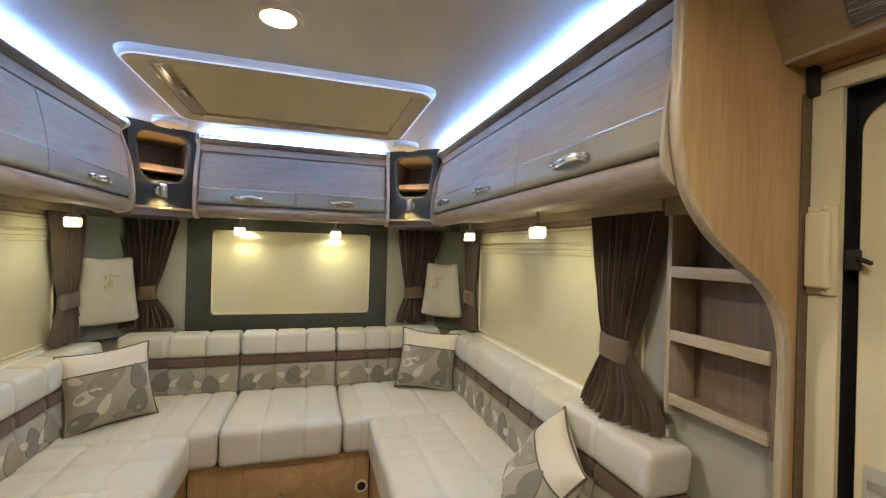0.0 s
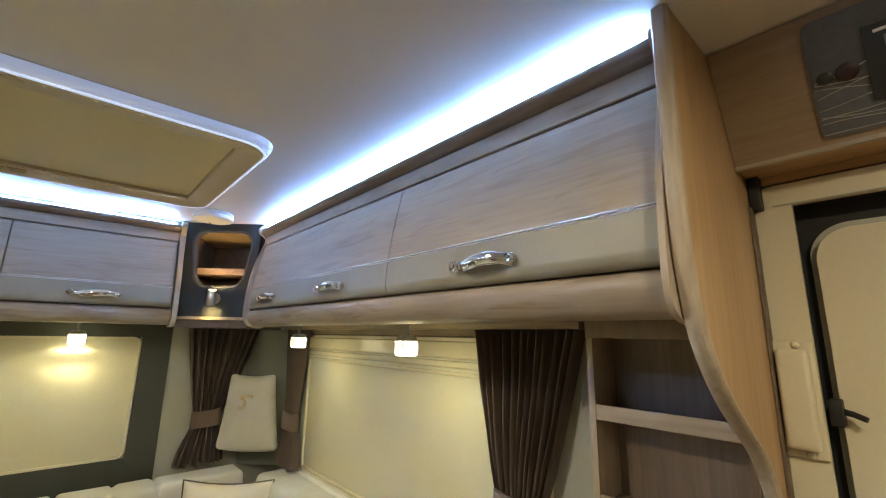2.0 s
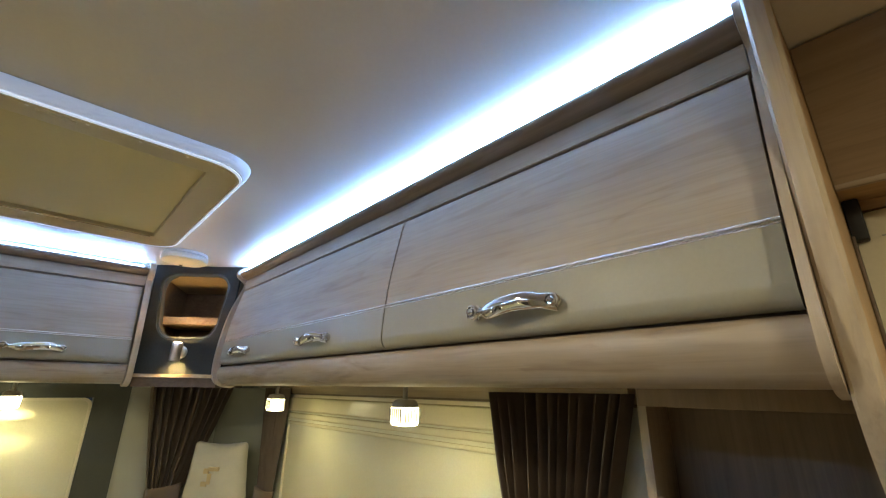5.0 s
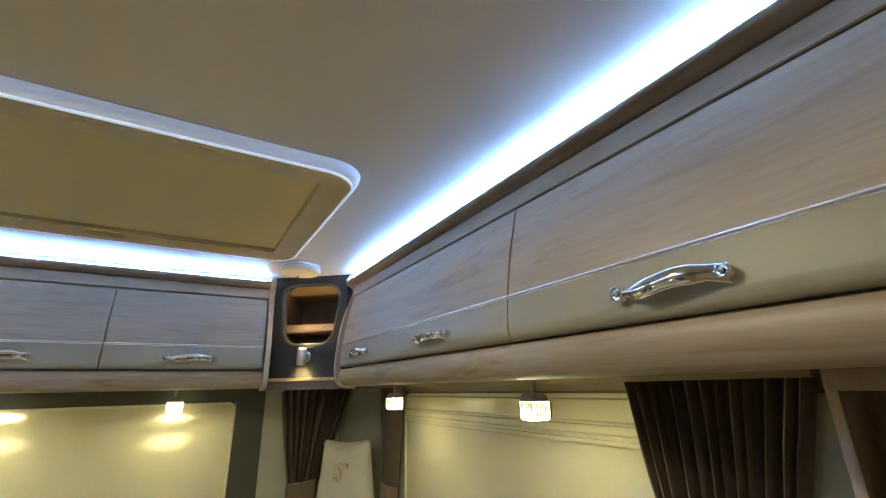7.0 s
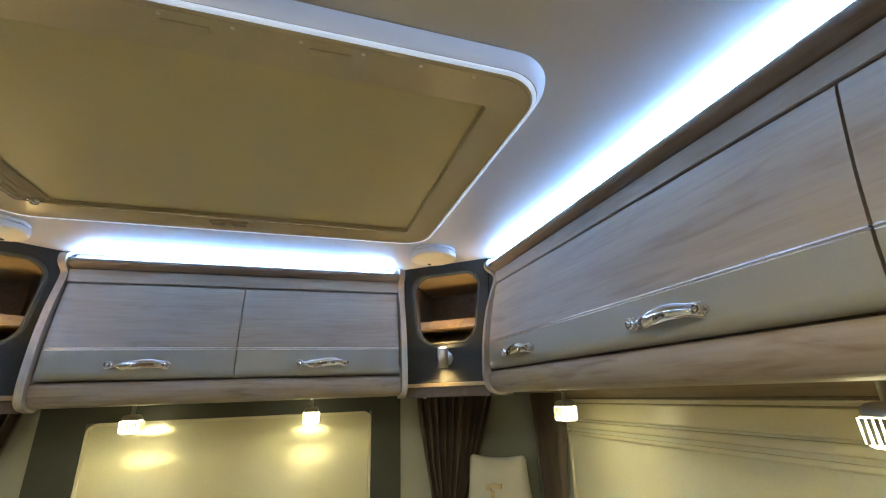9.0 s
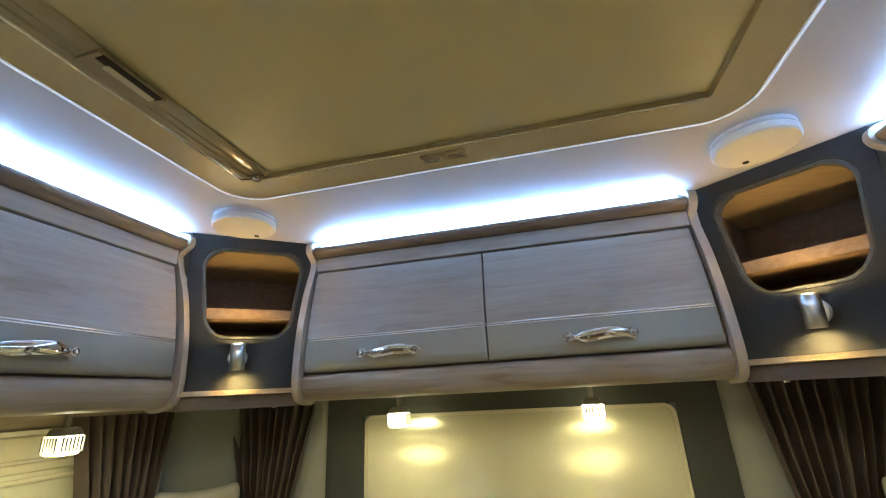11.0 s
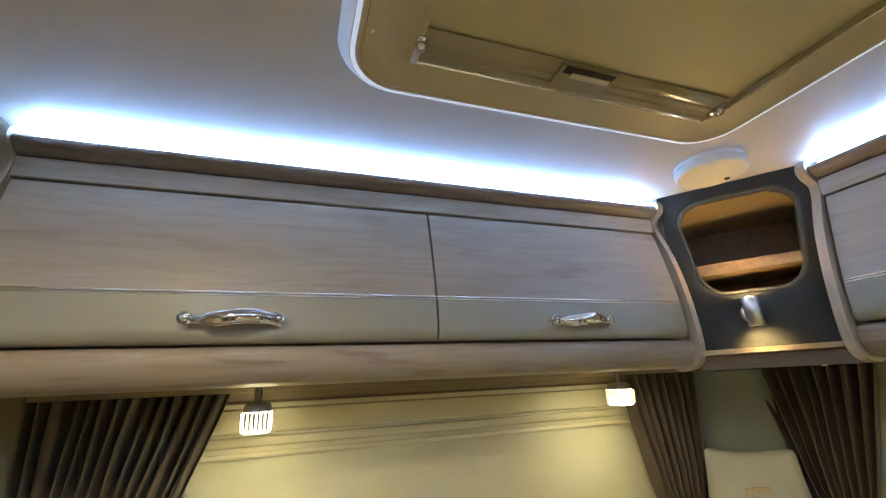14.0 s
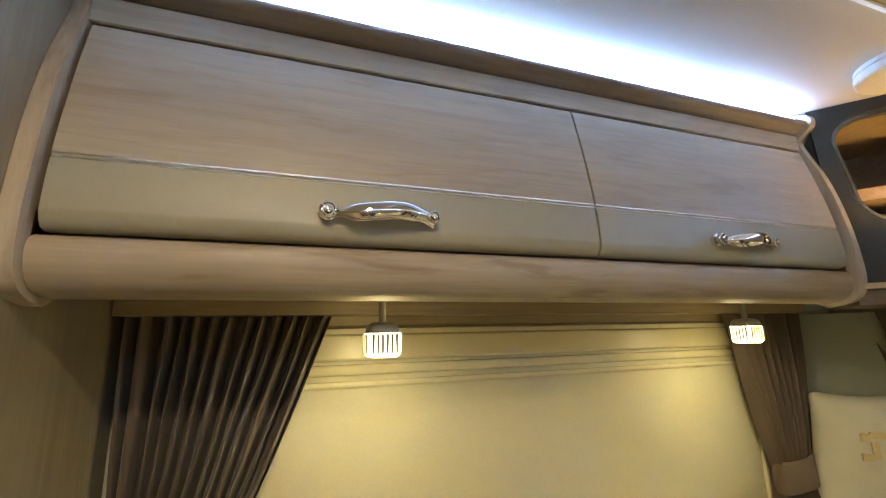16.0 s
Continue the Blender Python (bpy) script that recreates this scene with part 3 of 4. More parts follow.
# ---- corner pods ----
def corner_pod(s):
    """A slanted dark cabinet between two lockers, with an open shelf and a spot lamp. s: +1 right, -1 left."""
    a, b = Vector((s * 0.822, 2.463)), Vector((s * 0.552, 2.68))
    low_a, low_b = Vector((s * 0.800, 2.463)), Vector((s * 0.552, 2.645))
    n = Vector((-(b - a).y * s, (b - a).x * s)).normalized()
    if n.dot(Vector((-s, -1))) < 0:
        n = -n
    e = thing("corner_cabinet", (s * 0.9, 2.75, 1.52), "dark slate corner cabinet with an open shelf and spot lamp", "cabinet", "corner cabinets of the lounge")
    z0, z1 = 1.535, CEIL - 0.001

    def front(u, z, d=0.0):
        """u from -1 to 1 across the face, d back into the cabinet."""
        k = (z - z0) / (z1 - z0)
        p = (low_a.lerp(a, k)).lerp(low_b.lerp(b, k), (u + 1) / 2) - n * d
        return (p.x, p.y, z)

    hole = []
    zc, hw, hh = 1.804, 0.84, 0.137
    for x, z in rounded_rect(2, 2, 0.42, 6):
        taper = 1.0 - 0.02 * z if z > 0 else 1.0 - 0.23 * (-z)
        hole.append((x * hw * taper, zc + z * hh))
    outer = []
    for u, z in hole:
        du, dz = u, z - zc
        k = min(1.0 / abs(du) if abs(du) > 1e-6 else 99, ((z1 - zc) if dz > 0 else (zc - z0)) / abs(dz) if abs(dz) > 1e-6 else 99)
        outer.append((du * k, zc + dz * k))
    for cu, cz in ((1, z1), (-1, z1), (-1, z0), (1, z0)):
        i = min(range(len(outer)), key=lambda q: (outer[q][0] - cu) ** 2 + ((outer[q][1] - cz) * 4) ** 2)
        outer[i] = (cu, cz)
    bm = bridge(bmesh.new(), [[front(u, z, 0.018) for u, z in outer], [front(u, z) for u, z in outer], [front(u, z) for u, z in hole], [front(u * 0.975, zc + (z - zc) * 0.975, 0.004) for u, z in hole], [front(u * 0.975, zc + (z - zc) * 0.975, 0.018) for u, z in hole]])
    part("face_board", bm, slate, e)
    bm = bmesh.new()
    rim = [(u * 0.97, zc + (z - zc) * 0.97) for u, z in hole]
    bridge(bm, [[front(u, z, 0.0035) for u, z in rim], [front(u * 0.955, zc + (z - zc) * 0.955, 0.0035) for u, z in rim], [front(u * 0.955, zc + (z - zc) * 0.955, 0.03) for u, z in rim], [front(u, z, 0.03) for u, z in rim]])
    part("edge_band", bm, slate_edge, e, "worn paler edge")
    # carcass: sloping roof, back, sides, base
    def slab(p):
        bm2 = bmesh.new()
        vs = [bm2.verts.new(q) for q in p]
        for f in ((0, 1, 2, 3), (7, 6, 5, 4), (0, 4, 5, 1), (1, 5, 6, 2), (2, 6, 7, 3), (3, 7, 4, 0)):
            bm2.faces.new([vs[q] for q in f])
        return bm2

    def board(u0, u1, z_a, z_b, d0, d1, za2=None, zb2=None):
        za2, zb2 = z_a if za2 is None else za2, z_b if zb2 is None else zb2
        return slab([front(u0, z_a, d0), front(u1, z_a, d0), front(u1, za2, d1), front(u0, za2, d1), front(u0, z_b, d0), front(u1, z_b, d0), front(u1, zb2, d1), front(u0, zb2, d1)])

    part("roof_board", board(-0.9, 0.9, 1.93, 1.945, 0.02, 0.24, 1.90, 1.915), pod_roof_oak, e)
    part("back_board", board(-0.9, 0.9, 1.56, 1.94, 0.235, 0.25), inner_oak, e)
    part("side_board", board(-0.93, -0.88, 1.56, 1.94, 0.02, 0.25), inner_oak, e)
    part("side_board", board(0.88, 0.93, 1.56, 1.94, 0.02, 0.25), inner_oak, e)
    part("shelf_board", board(-0.88, 0.88, 1.732, 1.761, 0.03, 0.23), shelf_oak, e)
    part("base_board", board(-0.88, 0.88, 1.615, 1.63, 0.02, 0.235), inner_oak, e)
    # ledge below the face, and the pelmet under it
    part("ledge", board(-1.0, 1.0, 1.523, 1.535, -0.020, 0.27), ledge_wood, e)
    part("pelmet_screw", lathe(bmesh.new(), [(0.006, 0), (0.005, -0.003)], 14, (*front(0.55, 1.50)[:2], 1.4878)), brushed, e, "tiny bright screw")
    # pelmet coloured dark for the shadow under the ledge
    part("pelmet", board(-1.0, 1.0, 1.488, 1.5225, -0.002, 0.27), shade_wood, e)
    # spot lamp
    c = Vector(front(0.0 if s > 0 else -0.12, 1.618))
    nn = Vector((n.x, n.y, 0))
    lamp = thing("spot_lamp", c, "lit brushed aluminium cylinder spot lamp on the cabinet", "lamp", "spot lamps of the corner cabinets")
    turn = nn.to_track_quat("Z", "Y").to_matrix().to_4x4()
    part("wall_plate", lathe(bmesh.new(), [(0.025, 0.0), (0.025, 0.008), (0.021, 0.012), (0.008, 0.013), (0.008, 0.024)], 28, c, turn), brushed, lamp)
    t = c + nn * 0.036
    tilt = Matrix.Rotation(radians(4), 4, "X") @ Matrix.Scale(1.04, 4)
    def ring(r, h):
        return [tuple(t + tilt @ Vector((r * math.cos(2 * math.pi * k / 28), r * math.sin(2 * math.pi * k / 28), h))) for k in range(28)]

    part("cylinder", bridge(bmesh.new(), [ring(0.0165, -0.033), ring(0.0178, -0.031), ring(0.0178, 0.031), ring(0.0165, 0.033), ring(0.0155, 0.032), ring(0.0155, -0.032)]), brushed, lamp)
    part("glass", lathe(bmesh.new(), [(0.0152, -0.0145), (0.0152, -0.0115)], 24, t, tilt), pod_glow, lamp, "lit glass")
    part("upper_glass", lathe(bmesh.new(), [(0.0152, 0.0290), (0.0150, 0.0325), (0.0105, 0.0337), (0.004, 0.0340)], 24, t, tilt), pod_up_glow, lamp, "lit upper glass")


corner_pod(1)
corner_pod(-1)


# ---- lamps ----
def fluted_lamp():
    e = thing("hanging_lamp", (0, 0, 0), "lit fluted glass lamp on a short stem under the locker", "lamp", "fluted lamps under the lockers")
    part("stem", moved(lathe(bmesh.new(), [(0.024, 0.0), (0.022, -0.004), (0.009, -0.008), (0.0065, -0.009), (0.0065, -0.058)], 18), Matrix.Translation((0, 0, 0.0255))), grey_cap, e, local=True)
    bm = bmesh.new()
    rings = [(0.015, -0.029), (0.021, -0.031), (0.025, -0.035), (0.027, -0.041), (0.0278, -0.048)]
    bridge(bm, [[(x, y, z) for x, y in rounded_rect(2 * r, 2 * r * 0.9, r * 0.35, 4)] for r, z in rings], False)
    bm.faces.new([v for v in bm.verts if abs(v.co.z + 0.029) < 1e-6])
    bm.faces.new([v for v in bm.verts if abs(v.co.z + 0.048) < 1e-6])
    part("cap", bm, grey_cap, e, "grey metal cap", local=True)
    bm = bmesh.new()
    loops = []
    for z, k in ((-0.0485, 1.0), (-0.084, 0.95), (-0.087, 0.90)):
        pts = []
        for i, (x, y) in enumerate(rounded_rect(0.056, 0.050, 0.007, 3)):
            pts.append((x * k, y * k, z))
        fine = []
        for p, q in zip(pts, pts[1:] + pts[:1]):
            p, q = Vector(p), Vector(q)
            n = max(1, int((q - p).length / 0.0028))
            for j in range(n):
                r = p.lerp(q, j / n)
                o = Vector((r.x, r.y, 0)).normalized() * (0.0012 if j % 2 else 0)
                fine.append(tuple(r + o))
        loops.append(fine)
    n = min(len(l) for l in loops)
    loops = [[l[int(i * len(l) / n)] for i in range(n)] for l in loops]
    bridge(bm, loops, False)
    bm.verts.ensure_lookup_table()
    bm.faces.new(bm.verts[:n][::-1])
    bm.faces.new(bm.verts[2 * n:3 * n])
    part("lens", boxed(-0.022, 0.022, -0.019, 0.019, -0.0885, -0.0868, bevel=0.0005), lens_glow, e, "lit lower lens", local=True)
    block = part("glass_block", bm, lamp_glow, e, "lit fluted glass block", local=True)
    for k in range(4):
        for i in range(6):
            u = -0.0205 + 0.0082 * i
            half = 0.0265 if k % 2 else 0.0295
            o = [(u - 0.0029, -0.0495), (u + 0.0029, -0.0495), (u + 0.0019, -0.0835), (u - 0.0019, -0.0835)]
            turn = Matrix.Rotation(radians(90 * k), 4, "Z")
            flute = prism(bmesh.new(), o, lambda a, z: tuple(turn @ Vector((half + (0.0485 + z) * 0.022 + 0.0002, a, z))), lambda a, z: tuple(turn @ Vector((half + (0.0485 + z) * 0.022 + 0.0026, a, z))))
            part("flute", flute, frosted, block, "frosted flute", local=True, smooth=False)
    return e


lamp = fluted_lamp()
lamp.location = (-0.972, 1.419, 1.4970)
for x, y, turn in ((-0.985, 2.355, 90), (0.962, 1.487, 90), (0.975, 2.30, 90), (-0.352, 2.885, 0), (0.234, 2.885, 0)):
    copy_thing(lamp, pose(x, y, 1.4970, 0, 0, turn))
lamp.rotation_euler = (0, 0, radians(90))

# the two bands of light that each rear lamp's cut glass throws on the blind
for x, drop in ((-0.325, 0.0), (0.236, 0.027)):
    for z0, z1, power in ((1.440, 1.406 - drop, 2.0), (1.418, 1.309 - drop, 1.45)):
        beam = bpy.data.lights.new("lamp_beam", "SPOT")
        beam.energy, beam.color, beam.spot_size, beam.spot_blend, beam.shadow_soft_size = power, LAMP_COLOUR, radians(40), 0.9, 0.004
        ob = new("lamp_beam", beam)
        at, to = Vector((x, 2.925, z0)), Vector((x, REAR, z1))
        ob.matrix_world = Matrix.Translation(at) @ (to - at).to_track_quat("-Z", "Y").to_matrix().to_4x4() @ Matrix.Diagonal((1.75, 0.42, 1, 1))

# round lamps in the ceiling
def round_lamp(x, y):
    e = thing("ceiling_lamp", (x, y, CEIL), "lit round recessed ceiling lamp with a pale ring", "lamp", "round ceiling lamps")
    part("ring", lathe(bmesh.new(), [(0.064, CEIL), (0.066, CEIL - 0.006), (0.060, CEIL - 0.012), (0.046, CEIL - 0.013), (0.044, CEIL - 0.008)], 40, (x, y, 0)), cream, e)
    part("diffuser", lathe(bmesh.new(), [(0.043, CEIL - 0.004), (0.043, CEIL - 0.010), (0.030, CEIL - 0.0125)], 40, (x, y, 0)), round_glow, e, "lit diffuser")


round_lamp(-0.016, 1.193)
# the next two are out of view, added to light the door side
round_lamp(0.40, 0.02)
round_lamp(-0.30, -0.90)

# round white speakers in the ceiling at the corners
for x, y in ((-0.622, 2.430), (0.602, 2.432)):
    e = thing("ceiling_speaker", (x, y, CEIL), "round white ceiling unit beside the corner cabinet", "ceiling unit", "round ceiling units")
    part("case", lathe(bmesh.new(), [(0.077, CEIL), (0.078, CEIL - 0.009), (0.0735, CEIL - 0.010), (0.0735, CEIL - 0.0125), (0.079, CEIL - 0.0135), (0.079, CEIL - 0.027), (0.076, CEIL - 0.0305), (0.055, CEIL - 0.032)], 48, (x, y, 0)), white_plastic, e)
    part("sensor", lathe(bmesh.new(), [(0.007, CEIL - 0.0310), (0.006, CEIL - 0.0338)], 14, (x - 0.0, y + 0.052, 0)), dark_gap, e, "small dark sensor")

# ---- roof hatch ----
hatch = thing("roof_hatch", (0, 1.915, CEIL), "cream roof hatch with a rounded frame and closed blind", "roof hatch")


def hatch_loop(k, r, z):
    """A rounded loop between the outer edge (k = 0) and the blind's opening (k = 1)."""
    x1, y0, y1 = 0.547 - 0.083 * k, 1.517 + 0.120 * k, 2.317 - 0.070 * k
    return [(a, (y0 + y1) / 2 + b, z) for a, b in rounded_rect(2 * x1, y1 - y0, r, 10)]


prof = [(0.0, 0.085, -0.0005), (0.03, 0.084, -0.010), (0.09, 0.08, -0.019), (0.17, 0.075, -0.0245), (0.25, 0.07, -0.026), (0.265, 0.07, -0.0245), (0.28, 0.07, -0.0255), (0.62, 0.035, -0.014), (0.93, 0.012, -0.011), (0.985, 0.010, -0.009), (1.0, 0.008, -0.004), (1.0, 0.008, 0.012)]
bm = bridge(bmesh.new(), [hatch_loop(k, r, CEIL + z) for k, r, z in prof] + [hatch_loop(0.75, 0.02, CEIL + 0.012), hatch_loop(0.6, 0.03, CEIL - 0.0004)])
part("hatch_frame", bm, hatch_cream, hatch)
# the rim's brightness is put in as emission: a band and a thin line
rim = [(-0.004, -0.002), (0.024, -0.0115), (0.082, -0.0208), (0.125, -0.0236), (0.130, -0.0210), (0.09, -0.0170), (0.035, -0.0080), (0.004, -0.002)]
part("emissive_rim", bridge(bmesh.new(), [hatch_loop(k, 0.086 - 0.04 * k, CEIL + z) for k, z in rim]), rim_glow, hatch, "rim band with faint added blue-white emission")
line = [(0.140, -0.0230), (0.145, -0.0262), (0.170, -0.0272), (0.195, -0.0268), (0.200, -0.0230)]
part("edge_line", bridge(bmesh.new(), [hatch_loop(k, 0.086 - 0.04 * k, CEIL + z) for k, z in line]), line_glow, hatch, "thin edge line with added blue-white emission")
bm = bmesh.new()
grid = [[bm.verts.new((-0.472 + 0.944 * i / 24, 1.63 + 0.625 * j / 16, CEIL + 0.003 - 0.007 * math.sin(math.pi * i / 24) ** 0.6 * math.sin(math.pi * j / 16) ** 0.6)) for i in range(25)] for j in range(17)]
for j in range(16):
    for i in range(24):
        bm.faces.new((grid[j][i], grid[j][i + 1], grid[j + 1][i + 1], grid[j + 1][i]))
bmesh.ops.solidify(bm, geom=bm.faces[:], thickness=0.002)
part("blind", bm, blind_cloth, hatch, "closed cream blind, slightly slack")
# pull bar with stepped rails and a latch
o = [(-0.472, CEIL + 0.0015), (-0.472, CEIL - 0.010), (-0.467, CEIL - 0.0115), (-0.455, CEIL - 0.0115), (-0.453, CEIL - 0.0085), (-0.441, CEIL - 0.0085), (-0.439, CEIL - 0.0065), (-0.418, CEIL - 0.0065), (-0.412, CEIL - 0.003)]
part("pull_bar", prism(bmesh.new(), o, lambda x, z: (x, 1.632, z), lambda x, z: (x, 2.24, z)), bar_cream, hatch)
for y in (1.630, 2.226):
    part("rail_clip", boxed(-0.474, -0.420, y - 0.004, y + 0.008, CEIL - 0.0145, CEIL - 0.002, bevel=0.0015), chrome, hatch, "small bright clip")
    part("clip_screw", lathe(bmesh.new(), [(0.010, 0), (0.010, -0.005), (0.0085, -0.008), (0.005, -0.0100)], 18, (-0.436, y + 0.004, CEIL - 0.012)), chrome, hatch, "small bright screw")
part("edge_wire", rod(bmesh.new(), (-0.4735, 1.632, CEIL - 0.0105), (-0.4735, 2.235, CEIL - 0.0105), 0.0034), bright_wire, hatch, "bright edge wire")
part("latch", boxed(-0.460, -0.414, 1.866, 1.975, CEIL - 0.0135, CEIL - 0.005, bevel=0.002), bar_cream, hatch)
part("latch_slot", boxed(-0.4275, -0.4125, 1.872, 1.968, CEIL - 0.0150, CEIL - 0.012, bevel=0.001), dark_gap, hatch, "dark finger slot")
part("latch_tongue", boxed(-0.4345, -0.4225, 1.888, 1.964, CEIL - 0.0165, CEIL - 0.013, bevel=0.001), hatch_cream, hatch)
for x in (-0.052, 0.0):
    part("vent", boxed(x - 0.022, x + 0.022, 2.262, 2.284, CEIL - 0.0200, CEIL - 0.012, bevel=0.001), hatch_cream, hatch, "small slotted vent")
    for k in range(4):
        part("vent_slit", boxed(x - 0.017, x + 0.017, 2.2645 + 0.005 * k, 2.2665 + 0.005 * k, CEIL - 0.0206, CEIL - 0.0198), grey_cap, hatch, "dark vent slit")
part("edge_wire", rod(bmesh.new(), (-0.40, 2.2465, CEIL - 0.0105), (0.455, 2.2465, CEIL - 0.0105), 0.0024), bright_wire, hatch, "bright edge wire")
for x in (-0.22, 0.02, 0.20):
    part("frame_catch", boxed(x - 0.028, x + 0.028, 1.571, 1.585, CEIL - 0.0212, CEIL - 0.017, bevel=0.001), hatch_cream, hatch, "flat frame catch")
for k in range(11):
    part("rivet", lathe(bmesh.new(), [(0.0028, 0.0), (0.0028, -0.0012), (0.001, -0.002)], 10, (-0.42 + 0.083 * k, 1.560, CEIL - 0.0228)), white_plastic, hatch, "tiny pale rivet")

# ---- end panel, shelves and entrance door ----
EDGE = smooth_line([(0.775, 1.9735), (0.770, 1.87), (0.768, 1.753), (0.765, 1.64), (0.771, 1.558), (0.799, 1.468), (0.866, 1.389), (0.946, 1.331), (1.014, 1.283), (1.062, 1.220), (1.082, 1.143), (1.084, 1.041), (1.081, 0.941), (1.081, 0.5), (1.081, 0.0)], 5)
EDGE = [(0.091 + (x - 0.091) * 1.026, min(1.9735, 1.347 + (z - 1.347) * 1.026) if z > 0.9 else z) for x, z in EDGE]
e = thing("end_panel", (1.12, 0.645, 0), "warm oak end panel with a wavy front edge beside the door", "panel")
part("board", prism(bmesh.new(), [(x + 0.010, z) for x, z in EDGE] + [(1.162, 0.0), (1.162, 1.9735)], lambda x, z: (x, 0.6335, z), lambda x, z: (x, 0.6565, z)), oak, e)
ridge = [(0.0, 0.6335), (-0.004, 0.6365), (-0.0055, 0.645), (-0.004, 0.6535), (0.0, 0.6568), (0.0095, 0.6568), (0.0095, 0.632), (0.002, 0.632)]
bm = bmesh.new()
loops = [[(x + dx + 0.004, y, z) for dx, y in ridge] for x, z in EDGE]
bridge(bm, loops, False)
part("edge_band", bm, pale_wood[2], e, "pale wood edge band")

# darker band laid over the board's edge beside the door frame
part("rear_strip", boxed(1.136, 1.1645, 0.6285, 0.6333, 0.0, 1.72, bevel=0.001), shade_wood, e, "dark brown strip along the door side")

e = thing("wall_shelf", (1.16, 0.82, 0.88), "open grey-brown wood shelf unit set in the wall", "shelf")
y0, y1, z0, z1 = SHELF
part("back_board", boxed(1.222, 1.2385, y0, y1, z0, z1), shelf_wood, e)
part("side_board", boxed(1.122, 1.238, y1 - 0.0165, y1 - 0.0005, 0.875, 1.522, bevel=0.001), pale_wood[2], e)
part("side_board", boxed(1.13, 1.238, y0, y0 + 0.012, 0.875, 1.522), shelf_wood, e)
part("top_rail", boxed(1.09, 1.105, y0, y1 - 0.017, 1.468, 1.522, bevel=0.001), shelf_wood, e)
for z in (1.285, 1.095, 0.905):
    part("shelf_board", boxed(1.132, 1.222, y0 + 0.012, y1 - 0.017, z + 0.004, z + 0.016), shelf_wood, e)
    part("shelf_lip", boxed(1.122, 1.1315, y0 + 0.012, y1 - 0.017, z, z + 0.033, bevel=0.0015), pale_wood[1], e, "pale wood front lip")

# the bulkhead over the door leans into the room
LEANING = Matrix.Translation((1.078, 0, 1.78)) @ Matrix.Rotation(radians(-27.2), 4, "Y") @ Matrix.Translation((-1.078, 0, -1.78))


def up(z):
    return 1.78 + (z - 1.78) * 1.124


def leaning(*size, bevel=0.0):
    c = list(size)
    c[4], c[5] = up(c[4]), up(c[5])
    return moved(boxed(*c, bevel=bevel), LEANING)


e = thing("door_header", (1.13, 0.2, 1.80), "warm oak bulkhead leaning over the entrance door", "panel")
part("board", leaning(1.078, 1.092, -1.2, 0.6325, 1.78, CEIL - 0.004), shaded_header, e)
part("soffit", boxed(1.084, 1.178, -1.2, 0.6325, 1.782, 1.794), oak_y, e)
part("edge_strip", boxed(1.074, 1.0835, -1.2, 0.6325, 1.776, 1.785, bevel=0.002), pale_wood[1], e, "pale wood lower edge")
part("wall_strip", boxed(1.167, 1.1785, -0.2, 0.6445, 1.766, 1.7815), oak_y, e)
part("corner_block", boxed(1.144, 1.1665, 0.613, 0.6325, 1.715, 1.7815, bevel=0.003), black_rubber, e, "small black corner block")

panel = thing("control_panel", (1.03, 0.35, 1.87), "dark grey control panel with display and knobs above the door", "control panel")
bm = prism(bmesh.new(), [(0.33 + a, up(1.877) + b) for a, b in rounded_rect(0.35, 0.185, 0.012, 5)], lambda y, z: (1.0725, y, z), lambda y, z: (1.0778, y, z))
part("plate", moved(bm, LEANING), panel_grey, panel)
for k in range(9):
    pts = [(1.0722, 0.502 - 0.0225 * j, up(1.800 + 0.010 * k) + 0.007 * math.sin(j * 0.55 + k * 1.3) + 0.0035 * j * ((k % 3) - 1)) for j in range(13)]
    part("wave_line", moved(tube(bmesh.new(), [(x, y, min(up(1.955), max(up(1.799), z))) for x, y, z in pts], 0.0008, 6), LEANING), brushed, panel, "thin pale printed wave line")
part("display_frame", leaning(1.066, 1.0724, 0.255, 0.440, 1.830, 1.928, bevel=0.002), screen_dark, panel, "black display frame")
part("screen", leaning(1.0652, 1.0662, 0.275, 0.418, 1.850, 1.910), lcd, panel, "grey display")
part("maker_mark", leaning(1.0652, 1.0662, 0.392, 0.428, 1.916, 1.920), white_plastic, panel)
turn = Matrix.Rotation(radians(-90), 4, "Y")
part("knob", moved(lathe(bmesh.new(), [(0.010, 0), (0.010, 0.008), (0.007, 0.010)], 20, (1.0724, 0.488, up(1.879)), turn), LEANING), screen_dark, panel, "dark push button")
part("knob", moved(lathe(bmesh.new(), [(0.014, 0), (0.014, 0.006), (0.009, 0.009)], 22, (1.0724, 0.462, up(1.879)), turn), LEANING), red_dark, panel, "dark red push button")

door = tagged(new("door_1"), "cream entrance door with rounded corners and black seal", "door", kind="structure")
bm = bmesh.new()
ow = [(0.638, 0.0), (0.638, 1.715), (0.6355, 1.735), (0.629, 1.751), (0.617, 1.760), (0.600, 1.763), (-0.12, 1.763)]
iw = [(0.572, 0.0), (0.572, 1.700), (0.572, 1.710), (0.572, 1.718), (0.571, 1.719), (0.568, 1.719), (-0.07, 1.719)]
va = [[bm.verts.new((d, y, z)) for y, z in loop] for loop, d in ((ow, 1.178), (ow, 1.168), ([(y - 0.003, z - (0.003 if z > 1 else 0)) for y, z in ow], 1.165), (iw, 1.165), (iw, 1.178))]
for a, b in zip(va, va[1:] + va[:1]):
    for k in range(6):
        bm.faces.new((a[k], a[k + 1], b[k + 1], b[k]))
part("door_frame", bm, cream, door)
